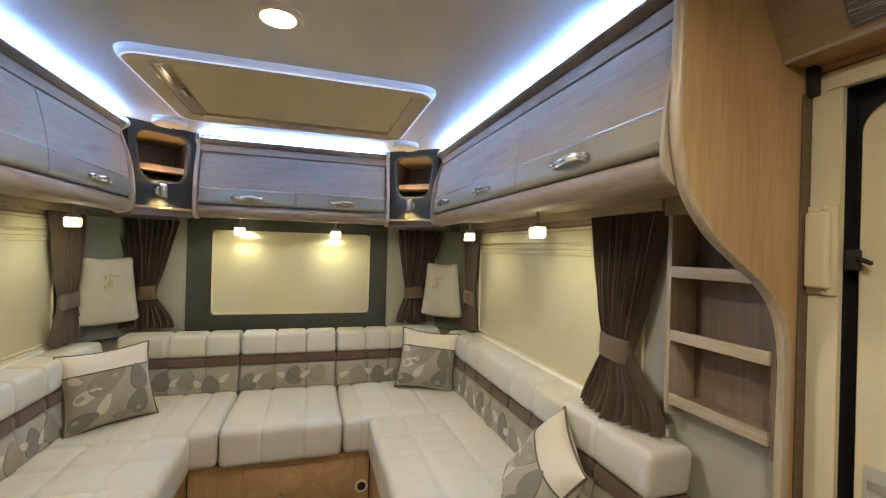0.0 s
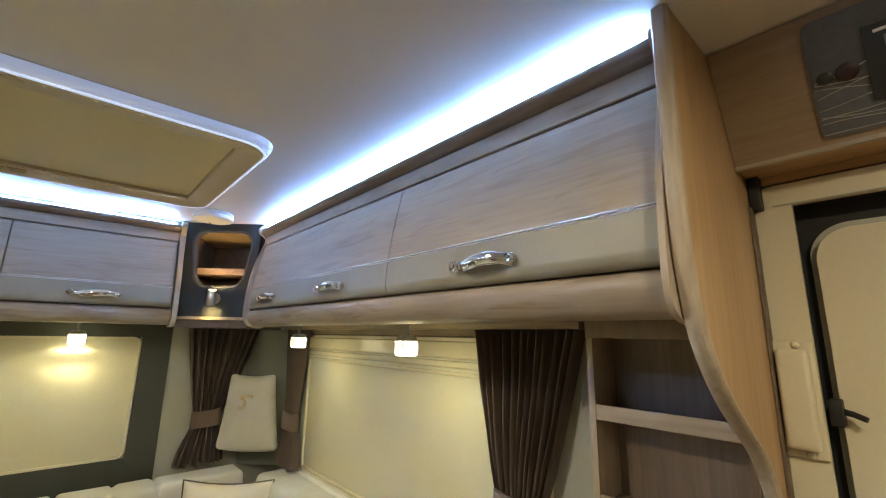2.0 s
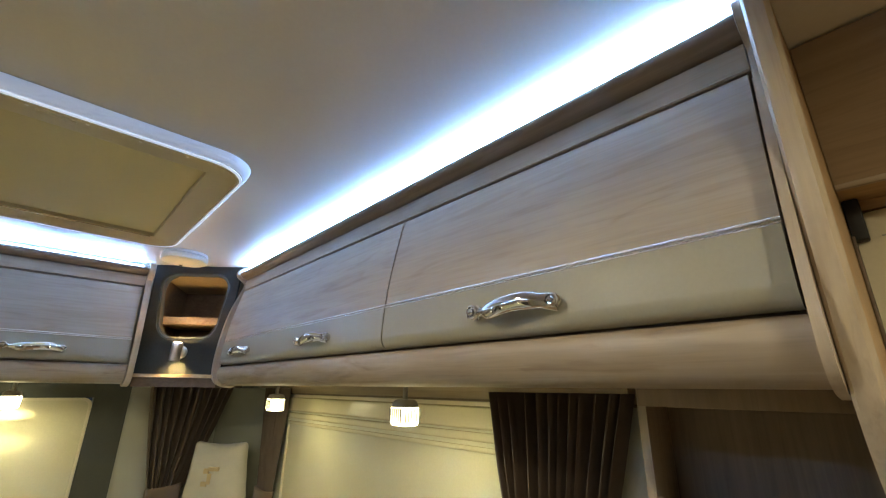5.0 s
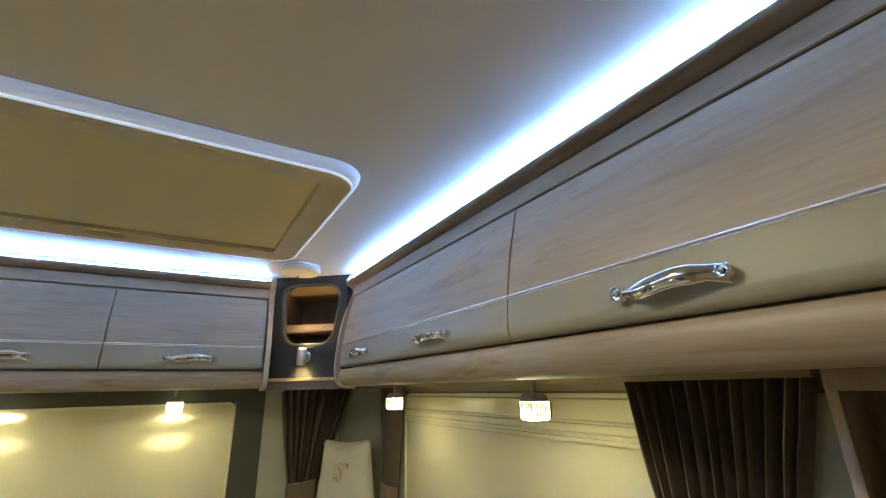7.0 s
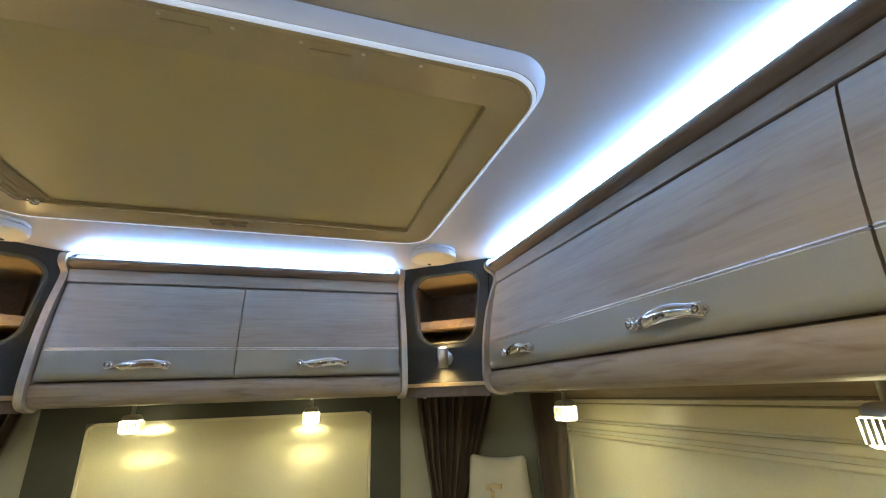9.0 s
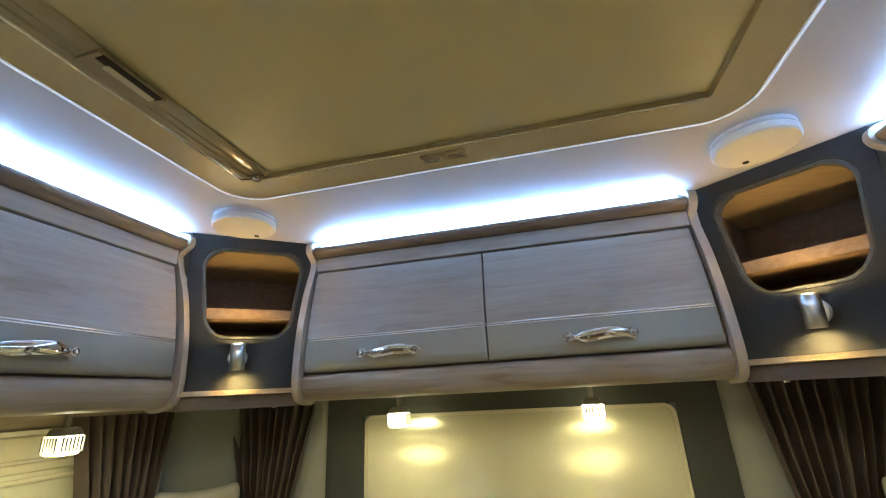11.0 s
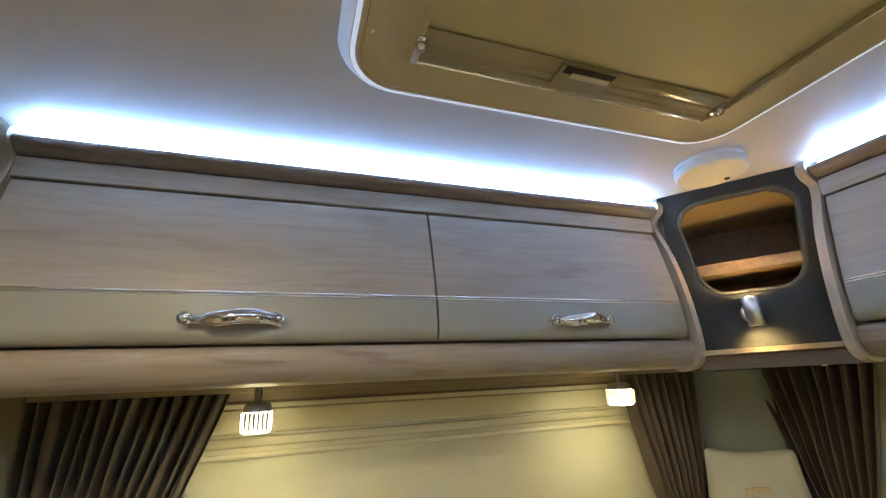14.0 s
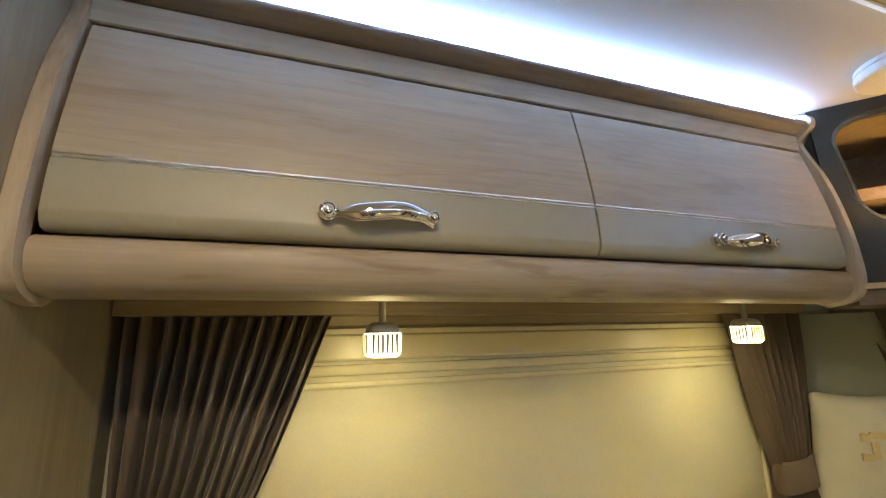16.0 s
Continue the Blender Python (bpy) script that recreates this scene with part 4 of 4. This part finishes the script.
part("frame_rail", boxed(1.1625, 1.1648, -0.05, 0.600, 1.720, 1.722), wall_grey, door, "thin frame joint")
part("seal", boxed(1.226, 1.236, -0.149, 0.6395, 0.001, 1.7645), black_rubber, door, "black seal")
part("seal_reveal", boxed(1.1785, 1.2255, 0.576, 0.6395, 0.001, 1.7645), black_rubber, door, "black seal")
part("seal_head", boxed(1.1785, 1.2255, -0.149, 0.5755, 1.7225, 1.7645), black_rubber, door, "black seal")
bm = prism(bmesh.new(), [(y + 0.23, z + 0.845) for y, z in rounded_rect(0.645, 1.65, 0.055, 10)], lambda y, z: (1.196, y, z), lambda y, z: (1.2205, y, z))
bmesh.ops.bevel(bm, geom=[ed for ed in bm.edges if all(abs(v.co.x - 1.196) < 1e-6 for v in ed.verts)], offset=0.009, segments=4, affect="EDGES", profile=0.5)
part("door_leaf", bm, cream, door, "cream moulded door leaf")
part("leaf_edge", prism(bmesh.new(), [(y + 0.23, z + 0.845) for y, z in rounded_rect(0.665, 1.675, 0.062, 10)], lambda y, z: (1.212, y, z), lambda y, z: (1.2255, y, z)), wall_grey, door, "grey leaf edge")
part("fly_screen_case", boxed(1.188, 1.2225, 0.10, 0.36, 1.690, 1.715, bevel=0.004), white_plastic, door, "white screen end piece")
part("lock_base", boxed(1.157, 1.1647, 0.572, 0.634, 1.272, 1.468, bevel=0.003, segments=3), cream, door)
part("lock_cover", boxed(1.138, 1.1575, 0.578, 0.626, 1.286, 1.454, bevel=0.009, segments=4), cream, door, "cream moulded lock cover")
for z in (1.461, 1.279):
    part("screw_cap", lathe(bmesh.new(), [(0.007, 0), (0.006, 0.003), (0.003, 0.005)], 14, (1.1575, 0.596, z), turn), cream, door)
part("catch", boxed(1.168, 1.196, 0.548, 0.566, 1.328, 1.372, bevel=0.003), black_rubber, door, "black catch")
part("pull_cup", boxed(1.186, 1.1965, 0.43, 0.535, 0.80, 0.93, bevel=0.004), wall_grey, door, "grey recessed door pull")
for k in range(3):
    part("pull_slat", boxed(1.182, 1.1865, 0.44, 0.525, 0.815 + 0.035 * k, 0.833 + 0.035 * k, bevel=0.002), brushed, door, "grey pull slat")
part("catch_lever", tube(bmesh.new(), [(1.182, 0.550, 1.352), (1.175, 0.536, 1.350), (1.170, 0.520, 1.344)], [0.0055, 0.005, 0.0045], 10), black_rubber, door, "black lever")


# ---- sofa ----
def groove(x, lines, depth=0.007, width=0.008):
    return sum(depth * math.exp(-((x - l) / width) ** 2) for l in lines)


def seat(name, x0, x1, y0, y1, z0, z1, lines_x, lines_y, label, r=0.035):
    w, d, h = x1 - x0, y1 - y0, z1 - z0
    cxx, cyy, czz = (x0 + x1) / 2, (y0 + y1) / 2, (z0 + z1) / 2

    def shape(p):
        q = p.copy()
        ku = max(0, 1 - (2 * p.x / w) ** 2) * max(0, 1 - (2 * p.y / d) ** 2)
        if p.z > 0:
            q.z += 0.008 * ku
            q.z -= groove(p.x + cxx, lines_x, 0.011, 0.013) + groove(p.y + cyy, lines_y, 0.011, 0.013)
        if p.y < -d / 2 + 0.03:
            q.y += groove(p.x + cxx, lines_x, 0.009, 0.010)
        q += Vector((noise.noise(q * 7 + Vector((cxx, cyy, 0))), noise.noise(q * 7 + Vector((3, cyy, 1))), noise.noise(q * 6 + Vector((cxx, 9, 0))))) * 0.003
        return q

    e = thing(name, (cxx, cyy, z0), label, "seat cushion", "seat cushions of the lounge sofa")
    cuts = (max(4, int(w / 0.016)), max(4, int(d / 0.016)), 4)
    part("pad", moved(soft_block((w, d, h), r, cuts, shape), Matrix.Translation((cxx, cyy, czz))), leather, e)
    return e


SZ0, SZ1 = 0.265, 0.457
ST = "padded greige leather seat cushion on the sofa base"
seat("seat_cushion", -0.318, 0.262, 2.185, 2.80, SZ0, SZ1, [-0.125, 0.068], [], ST)
lx = [0.58, 0.78]
ly = [0.95, 1.15, 1.35, 1.55, 1.75, 1.95, 2.15, 2.35]
seat("seat_cushion", 0.392, 1.03, 0.78, 2.19, SZ0, SZ1, lx, ly, "long quilted greige leather seat cushion on the sofa base")
seat("seat_cushion", 0.266, 1.03, 2.194, 2.80, SZ0, SZ1, [0.36, 0.54, 0.73], [], "corner greige leather seat cushion on the sofa base")
seat("seat_cushion", -1.03, -0.43, 0.97, 2.19, SZ0, SZ1, [-0.62, -0.82], ly[1:], "long quilted greige leather seat cushion on the sofa base")
seat("seat_cushion", -1.03, -0.322, 2.194, 2.80, SZ0, SZ1, [-0.46, -0.60, -0.78], [], "corner greige leather seat cushion on the sofa base")

# base boxes under the seats
e = thing("sofa_base", (0, 2.5, 0), "warm wood sofa base with a drawer front", "sofa base")
part("front_board", boxed(-0.45, 0.41, 2.235, 2.252, 0.0, 0.262), oak, e)
part("drawer_front", boxed(-0.20, 0.33, 2.226, 2.2348, 0.03, 0.235, bevel=0.003), oak_y, e)
part("catch", lathe(bmesh.new(), [(0.012, 0), (0.012, 0.006), (0.005, 0.008), (0.005, 0.02), (0.009, 0.024)], 16, (-0.03, 2.226, 0.085), Matrix.Rotation(radians(90), 4, "X")), chrome, e, "small chrome catch")
part("vent_ring", lathe(bmesh.new(), [(0.034, 0), (0.034, 0.005), (0.027, 0.008), (0.025, 0.003)], 26, (0.372, 2.235, 0.075), Matrix.Rotation(radians(90), 4, "X")), cream, e, "pale round vent ring")
part("vent_hole", lathe(bmesh.new(), [(0.0245, 0.001), (0.02, 0.0045)], 26, (0.372, 2.235, 0.075), Matrix.Rotation(radians(90), 4, "X")), dark_gap, e, "dark vent")
part("deck", boxed(-0.45, 0.41, 2.252, 3.04, 0.24, 0.2645), oak_y, e)
e = thing("sofa_base", (0.78, 1.5, 0), "warm wood sofa base beneath the long seat", "sofa base")
part("front_board", boxed(0.415, 0.432, 0.80, 2.234, 0.0, 0.2645), oak_y, e)
part("end_board", boxed(0.4325, 1.178, 0.80, 0.816, 0.0, 0.2645), oak_y, e)
part("deck", boxed(0.4325, 1.178, 0.8165, 3.04, 0.24, 0.2645), oak_y, e)
e = thing("sofa_base", (-0.78, 1.5, 0), "warm wood sofa base beneath the long seat", "sofa base")
part("front_board", boxed(-0.472, -0.455, 0.967, 2.234, 0.0, 0.2645), oak_y, e)
part("deck", boxed(-1.178, -0.4725, 0.967, 3.04, 0.24, 0.2645), oak_y, e)


def leaf(bm, centre, length, width, angle, at, lift):
    """A thin leaf patch on a surface at(u, v, lift)."""
    ring = []
    for k in range(20):
        a = 2 * math.pi * k / 20
        c, s = math.cos(a), math.sin(a)
        u, v = length / 2 * c, width / 2 * s * (1 - 0.35 * c)
        ring.append((centre[0] + u * math.cos(angle) - v * math.sin(angle), centre[1] + u * math.sin(angle) + v * math.cos(angle)))
    top = [bm.verts.new(at(u, v, lift)) for u, v in ring]
    low = [bm.verts.new(at(centre[0] + (u - centre[0]) * 1.03, centre[1] + (v - centre[1]) * 1.03, -0.001)) for u, v in ring]
    mid = bm.verts.new(at(*centre, lift))
    for k in range(20):
        j = (k + 1) % 20
        bm.faces.new((top[k], top[j], mid))
        bm.faces.new((low[k], low[j], top[j], top[k]))


LEAVES = ((leaf_dark, 0.115, 0.095, 1.45), (leaf_white, 0.070, 0.030, 0.6), (leaf_mid, 0.115, 0.09, 1.2), (leaf_white, 0.05, 0.032, 2.6))


def backrest(place, v0, v1, label, lines, seed):
    """A backrest cushion; place(u, v, z): u is the depth behind its front face."""
    rng = random.Random(seed)
    mid = (v0 + v1) / 2
    e = thing("backrest_cushion", place(0.06, mid, 0.45), label, "backrest cushion", "backrest cushions of the lounge sofa")
    w = v1 - v0

    def layer(name, z0, z1, d, material, bulge, tag="", r=0.02):
        h = z1 - z0

        def shape(p):
            q = p.copy()
            if p.y < 0:
                q.y -= bulge * max(0, 1 - (2 * p.z / h) ** 2)
                q.y += groove(p.x + mid, lines, 0.012, 0.007)
            elif p.z > 0:
                q.z -= groove(p.x + mid, lines, 0.006, 0.009)
            if p.z > h / 2 - 0.03:
                q.z -= groove(p.x + mid, lines, 0.008, 0.009)
            q += Vector((0, noise.noise(Vector((p.x + mid, p.z, seed)) * 9) * 0.004, 0))
            return q

        bm = soft_block((w, 0.16 - d, h), r, (max(6, int(w / 0.011)), 3, 8), shape)
        for vert in bm.verts:
            c = vert.co
            vert.co = place(0.08 + d / 2 + c.y, mid + c.x, (z0 + z1) / 2 + c.z)
        return part(name, bm, material, e, tag)

    layer("head_pad", 0.663, 0.797, 0.0, leather, 0.006, "greige leather head pad", 0.024)
    layer("band", 0.608, 0.6625, 0.003, band_brown, 0.002, "dark brown band", 0.008)
    layer("lumbar_pad", 0.445, 0.6075, 0.010, leaf_base, 0.010, "grey leaf-patterned lumbar pad", 0.016)
    at = lambda u, v, lift: place(0.006 - lift - 0.010 * max(0, 1 - ((v - 0.53) / 0.084) ** 2) + 0.004, u, v)
    v = v0 + 0.05
    i = rng.randrange(4)
    while v < v1 - 0.05:
        m, l, ww, a = LEAVES[i % 4]
        bm = bmesh.new()
        leaf(bm, (v, 0.515 + rng.uniform(-0.015, 0.025)), l, ww, a + rng.uniform(-0.3, 0.3), at, 0.003 + 0.0007 * (i % 4))
        part("leaf_patch", bm, m, e, "appliqué leaf")
        v += rng.uniform(0.05, 0.085)
        i += 1
    return e


rear_back = lambda u, v, z: (v, 2.765 + u + (z - 0.45) * 0.10, z)
right_back = lambda u, v, z: (0.965 + u + (z - 0.45) * 0.10, v, z)
left_back = lambda u, v, z: (-0.965 - u - (z - 0.45) * 0.10, v, z)
BL = "greige leather backrest cushion with brown band and leaf-patterned panel"
backrest(rear_back, -0.965, -0.322, BL, [-0.71, -0.51], 1)
backrest(rear_back, -0.316, 0.252, BL, [-0.12, 0.065], 2)
backrest(rear_back, 0.258, 0.965, BL, [0.45, 0.60], 3)
backrest(right_back, 1.55, 2.72, BL, [1.75, 1.95, 2.15, 2.35, 2.55], 4)
backrest(right_back, 0.90, 1.544, BL, [1.135, 1.34], 5)
backrest(left_back, 1.78, 2.72, BL, [2.0, 2.2, 2.4, 2.6], 6)
backrest(left_back, 0.98, 1.774, BL, [1.2, 1.4, 1.6], 7)


def throw_pillow(m, label, seed):
    """A square pillow with a cream top, a leaf-patterned body and dark piping; it stands on its local xz plane, front to -y."""
    rng = random.Random(seed)
    e = thing("throw_pillow", (0, 0, 0), label, "pillow", "throw pillows on the sofa")
    H, T = 0.187, 0.078

    def surf(u, v, side, lift=0.0):
        a, b = u / H, v / H
        pinch = 1 - 0.10 * (1 - abs(b) ** 2) * abs(a) ** 2 * 1.0
        pinch2 = 1 - 0.10 * (1 - abs(a) ** 2) * abs(b) ** 2
        t = T * (max(0, 1 - abs(a) ** 2.4) * max(0, 1 - abs(b) ** 2.4)) ** 0.55
        wob = 0.004 * noise.noise(Vector((u * 14, v * 14, seed)))
        return Vector((u * pinch, side * (t + (wob if t > 0.01 else 0) + lift), v * pinch2))

    def sheet(b0, b1, n=26):
        bm = bmesh.new()
        for side in (-1, 1):
            g = [[bm.verts.new(surf(-H + 2 * H * i / n, H * (b0 + (b1 - b0) * j / n), side)) for i in range(n + 1)] for j in range(n + 1)]
            for j in range(n):
                for i in range(n):
                    bm.faces.new((g[j][i], g[j][i + 1], g[j + 1][i + 1], g[j + 1][i]))
        return bm

    part("body", sheet(-1, 0.42), leaf_base, e, "grey leaf-patterned cloth", local=True)
    part("top_panel", sheet(0.42, 1), leather_cream, e, "plain cream cloth", local=True)
    ring = [(-H + 2 * H * k / 20, -H) for k in range(20)] + [(H, -H + 2 * H * k / 20) for k in range(20)] + [(H - 2 * H * k / 20, H) for k in range(20)] + [(-H, H - 2 * H * k / 20) for k in range(21)]
    part("piping", tube(bmesh.new(), [surf(u, v, 1) for u, v in ring], 0.0045, 8, 1.0, (0, 1, 0)), piping, e, "dark piping", local=True)
    part("seam_piping", tube(bmesh.new(), [surf(-H + 2 * H * k / 24, H * 0.42, -1, 0.001) for k in range(25)], 0.003, 8, 1.0, (0, 1, 0)), piping, e, "dark piping", local=True)
    spots = ((-0.10, -0.02, 0.12, 0.05, 0.4, leaf_white), (-0.02, 0.03, 0.17, 0.085, 0.5, leaf_mid), (-0.04, -0.075, 0.10, 0.04, 0.9, leaf_white), (0.10, -0.10, 0.13, 0.09, 1.2, leaf_dark), (-0.12, -0.13, 0.12, 0.07, 0.3, leaf_dark), (0.11, 0.02, 0.13, 0.08, 1.7, leaf_dark), (0.03, -0.15, 0.08, 0.035, 0.2, leaf_mid), (-0.14, 0.055, 0.06, 0.035, -0.4, leaf_white))
    for k, (u, v, l, w, a, material) in enumerate(spots):
        bm = bmesh.new()
        leaf(bm, (u, v), l, w, a + rng.uniform(-0.2, 0.2), lambda uu, vv, lift: surf(uu, vv, -1, lift), 0.0015 + 0.0006 * k)
        part("leaf_patch", bm, material, e, "appliqué leaf", local=True)
    e.matrix_basis = m
    return e


throw_pillow(pose(-0.84, 2.40, 0.636, -16, -3, 36), "square leaf-patterned pillow with cream top, leaning in the corner", 11)
throw_pillow(pose(0.815, 2.58, 0.637, -14, 5, -22), "square leaf-patterned pillow with cream top, leaning in the corner", 12)
throw_pillow(pose(0.83, 1.20, 0.60, -34, 10, -114), "square leaf-patterned pillow with cream top, leaning on the backrest", 13)


# ---- headrest pads, curtains ----
def headrest(s):
    e = thing("headrest_pad", (s * 0.99, 2.86, 1.05), "greige padded headrest with an embroidered mark, hung in the corner", "headrest", "headrest pads in the corners")
    turn = pose(s * 0.985 - (0.045 if s < 0 else 0), 2.865 - (0.02 if s < 0 else 0), 1.065, 0, 0, -s * 45)

    def shape(p):
        k = 1 + 0.18 * (-p.z / 0.2) + 0.06 * (abs(p.z) / 0.19) ** 4
        arch = max(0, 1 - (p.x / 0.135) ** 2)
        puff = 0.030 * arch * max(0, 1 - (p.z / 0.19) ** 2) ** 0.7
        dip = -0.014 * arch * (1 if p.z > 0.15 else 0) - 0.010 * arch * (1 if p.z < -0.15 else 0)
        crease = 0.004 * noise.noise(Vector((p.x * 16, p.z * 16, s * 3)))
        return Vector((p.x * k, p.y * 0.75 - (puff + crease if p.y < 0 else 0), p.z + dip))

    part("pad", moved(soft_block((0.275, 0.06, 0.38), 0.026, (12, 2, 14), shape), turn), headrest_cloth, e)
    bm = bmesh.new()
    for c in ((-0.035, -0.015, 0.062, 0.082), (-0.015, 0.0, 0.02, 0.062), (-0.04, -0.015, 0.012, 0.03), (-0.015, 0.03, 0.072, 0.088)):
        box(bm, c[0], c[1], -0.0580, -0.0470, c[2], c[3])
    part("embroidered_mark", moved(bm, turn), gold_thread, e, "pale gold embroidered mark")
    d, w = (0.14, 0.13) if s > 0 else (0.10, 0.12)
    part("hanger", moved(boxed(-0.02, 0.02, 0.028, d + 0.002, 0.10, 0.14), turn), corner_board, e, "dark hanger behind the pad")
    part("back_board", moved(boxed(-w, w, d, d + 0.008, -0.30, 0.42), turn), corner_board, e, "dark corner board")


headrest(1)
headrest(-1)


def curtain(place, a0, a1, tie, tie_z, bot, z_top, z_bot, pleats, seed, label, flare=0.02):
    """A gathered curtain with a tieback. a: along the wall; place(a, d, z): d from the wall. tie and bot are (from, to) along the wall."""
    rng = random.Random(seed)
    phase = [rng.uniform(-0.5, 0.5) for _ in range(pleats + 2)]
    e = thing("curtain", place((a0 + a1) / 2, 0.03, z_bot), label, "curtain", "tied curtains of the lounge")
    n, m = pleats * 10, 46

    def ease(t):
        return t * t * (3 - 2 * t)

    def span(z):
        if z >= tie_z:
            k = ((z - tie_z) / (z_top - tie_z)) ** 0.85
            return tie[0] + (a0 - tie[0]) * k, tie[1] + (a1 - tie[1]) * k
        k = ease(min(1, (tie_z - z) / (tie_z - z_bot))) ** 0.8
        return tie[0] + (bot[0] - tie[0]) * k, tie[1] + (bot[1] - tie[1]) * k

    bm = bmesh.new()
    for side in (0, 1):
        g = []
        for j in range(m + 1):
            hem = 0.012 * math.sin(seed + 5)
            z = z_top + (z_bot - z_top) * j / m
            lo, hi = span(z)
            row = []
            for i in range(n + 1):
                t = i / n
                s = t * pleats
                k = int(s)
                ph = phase[k] * (1 - (s - k)) + phase[min(k + 1, pleats)] * (s - k)
                amp = 0.021 * min(1, (hi - lo) / 0.2) + 0.004 * noise.noise(Vector((s, z * 3, seed)))
                wave = math.sin(2 * math.pi * s + 2.8 * ph + 0.8 * noise.noise(Vector((s * 0.7, z * 4, seed + 3))))
                d = 0.034 + amp * wave + 0.014 * math.sin(math.pi * t) * (1 - min(1, (hi - lo) / (a1 - a0 if a1 > a0 else 1)))
                below = max(0.0, (tie_z - z) / (tie_z - z_bot))
                d += flare * below ** 1.4 * (0.35 + 0.65 * math.sin(math.pi * t))
                edge = min(1, min(t, 1 - t) * pleats * 1.5)
                thick = 0.004 if side else 0.0
                sway = 0.006 * noise.noise(Vector((s * 1.7, z * 5, seed)))
                zz = z + (0.018 * noise.noise(Vector((s * 0.9, 2.0, seed))) * (j / m) ** 6)
                row.append(bm.verts.new(place(lo + (hi - lo) * t + sway * edge, d - thick, zz)))
            g.append(row)
        for j in range(m):
            for i in range(n):
                bm.faces.new((g[j][i], g[j][i + 1], g[j + 1][i + 1], g[j + 1][i]))
        if side:
            for j in range(m):
                for i in (0, n):
                    bm.faces.new((g[j][i], g[j + 1][i], first[j + 1][i], first[j][i]))
            for i in range(n):
                for j in (0, m):
                    bm.faces.new((g[j][i], g[j][i + 1], first[j][i + 1], first[j][i]))
        first = g
    part("drape", bm, curtain_brown, e)
    lo, hi = min(tie) - 0.008, max(tie) + 0.008
    w = hi - lo
    loops = []
    for z, grow in ((tie_z - 0.043, -0.002), (tie_z - 0.040, 0.003), (tie_z + 0.038, 0.001), (tie_z + 0.041, -0.003)):
        ring = []
        for k in range(32):
            t = 2 * math.pi * k / 32
            c, s = math.cos(t), math.sin(t)
            ring.append(place((lo + hi) / 2 + (w / 2 + grow) * (abs(c) ** 0.7) * (1 if c > 0 else -1), 0.036 + (0.030 + grow) * (abs(s) ** 0.8) * (1 if s > 0 else -1), z + 0.006 * c))
        loops.append(ring)
    inner = []
    for ring in (loops[-1], loops[0]):
        mx = sum((Vector(p) for p in ring), Vector()) / 32
        inner.append([tuple(mx.lerp(Vector(p), 0.86)) for p in ring])
    part("tieback", bridge(bmesh.new(), loops + inner), tie_brown, e, "brown cloth tieback")
    return e


east = lambda a, d, z: (WALL - 0.012 - d, a, z)
west = lambda a, d, z: (-WALL + 0.012 + d, a, z)
north = lambda a, d, z: (a, REAR - 0.012 - d, z)
CL = "dark brown pleated curtain gathered by a cloth tieback"
curtain(east, 1.00, 1.37, (1.145, 1.275), 1.02, (0.975, 1.345), 1.488, 0.806, 13, 1, CL, 0.095)
curtain(west, 0.985, 1.345, (0.995, 1.15), 1.02, (0.975, 1.34), 1.488, 0.812, 13, 2, CL)
curtain(east, 2.57, 2.79, (2.63, 2.74), 1.03, (2.58, 2.79), 1.488, 0.812, 8, 3, CL)
curtain(west, 2.49, 2.79, (2.60, 2.73), 1.03, (2.52, 2.78), 1.488, 0.812, 8, 4, CL)
curtain(north, 0.68, 1.04, (0.75, 0.87), 1.03, (0.68, 0.91), 1.488, 0.812, 9, 5, CL)
curtain(north, -1.06, -0.715, (-0.935, -0.845), 1.03, (-1.06, -0.73), 1.488, 0.812, 9, 6, CL)

# ---- small things ----
e = thing("alarm_sensor", (-0.66, 0.966, 1.90), "white plastic alarm box with cable, fixed below the ceiling", "alarm")
face_y = Matrix.Rotation(radians(-90), 4, "X")
part("back_plate", boxed(-0.713, -0.617, 0.9655, 0.974, 1.888, 1.947, bevel=0.002), white_plastic, e)
part("case", boxed(-0.711, -0.622, 0.9745, 1.010, 1.885, 1.950, bevel=0.006, segments=3), white_plastic, e)
part("dome", lathe(bmesh.new(), [(0.023, 0.0), (0.0215, 0.003), (0.016, 0.0045), (0.008, 0.0052)], 28, (-0.648, 1.0095, 1.916), face_y), white_plastic, e)
for k in range(3):
    part("indicator", lathe(bmesh.new(), [(0.0016, 0), (0.0016, 0.0012)], 10, (-0.676, 1.0098, 1.925 - 0.009 * k), face_y), dark_gap, e, "tiny dark indicator")
for k in range(3):
    part("printed_line", boxed(-0.700, -0.680, 1.0098, 1.0106, 1.896 + 0.007 * k, 1.8985 + 0.007 * k), grey_cap, e, "illegible grey print")
part("cable", tube(bmesh.new(), [(-0.625, 0.985, 1.944), (-0.612, 0.982, 1.955), (-0.596, 0.978, 1.966), (-0.586, 0.974, 1.9745)], 0.003, 10), white_plastic, e, "white cable")
e = thing("paper_tag", (-0.66, 0.98, 1.86), "small white, orange and green paper tag hanging under the alarm", "tag")
tag_pose = pose(-0.656, 0.985, 1.868, 10, 30, 20)
part("label", moved(boxed(-0.011, 0.011, -0.002, 0.002, -0.008, 0.016, bevel=0.001), tag_pose), white_plastic, e)
part("orange_corner", moved(boxed(0.002, 0.0115, -0.0026, 0.0026, -0.008, 0.000), tag_pose), orange, e, "orange printed corner")
part("lower_edge", moved(boxed(-0.011, 0.011, -0.0025, 0.0025, -0.016, -0.008), tag_pose), teal, e)
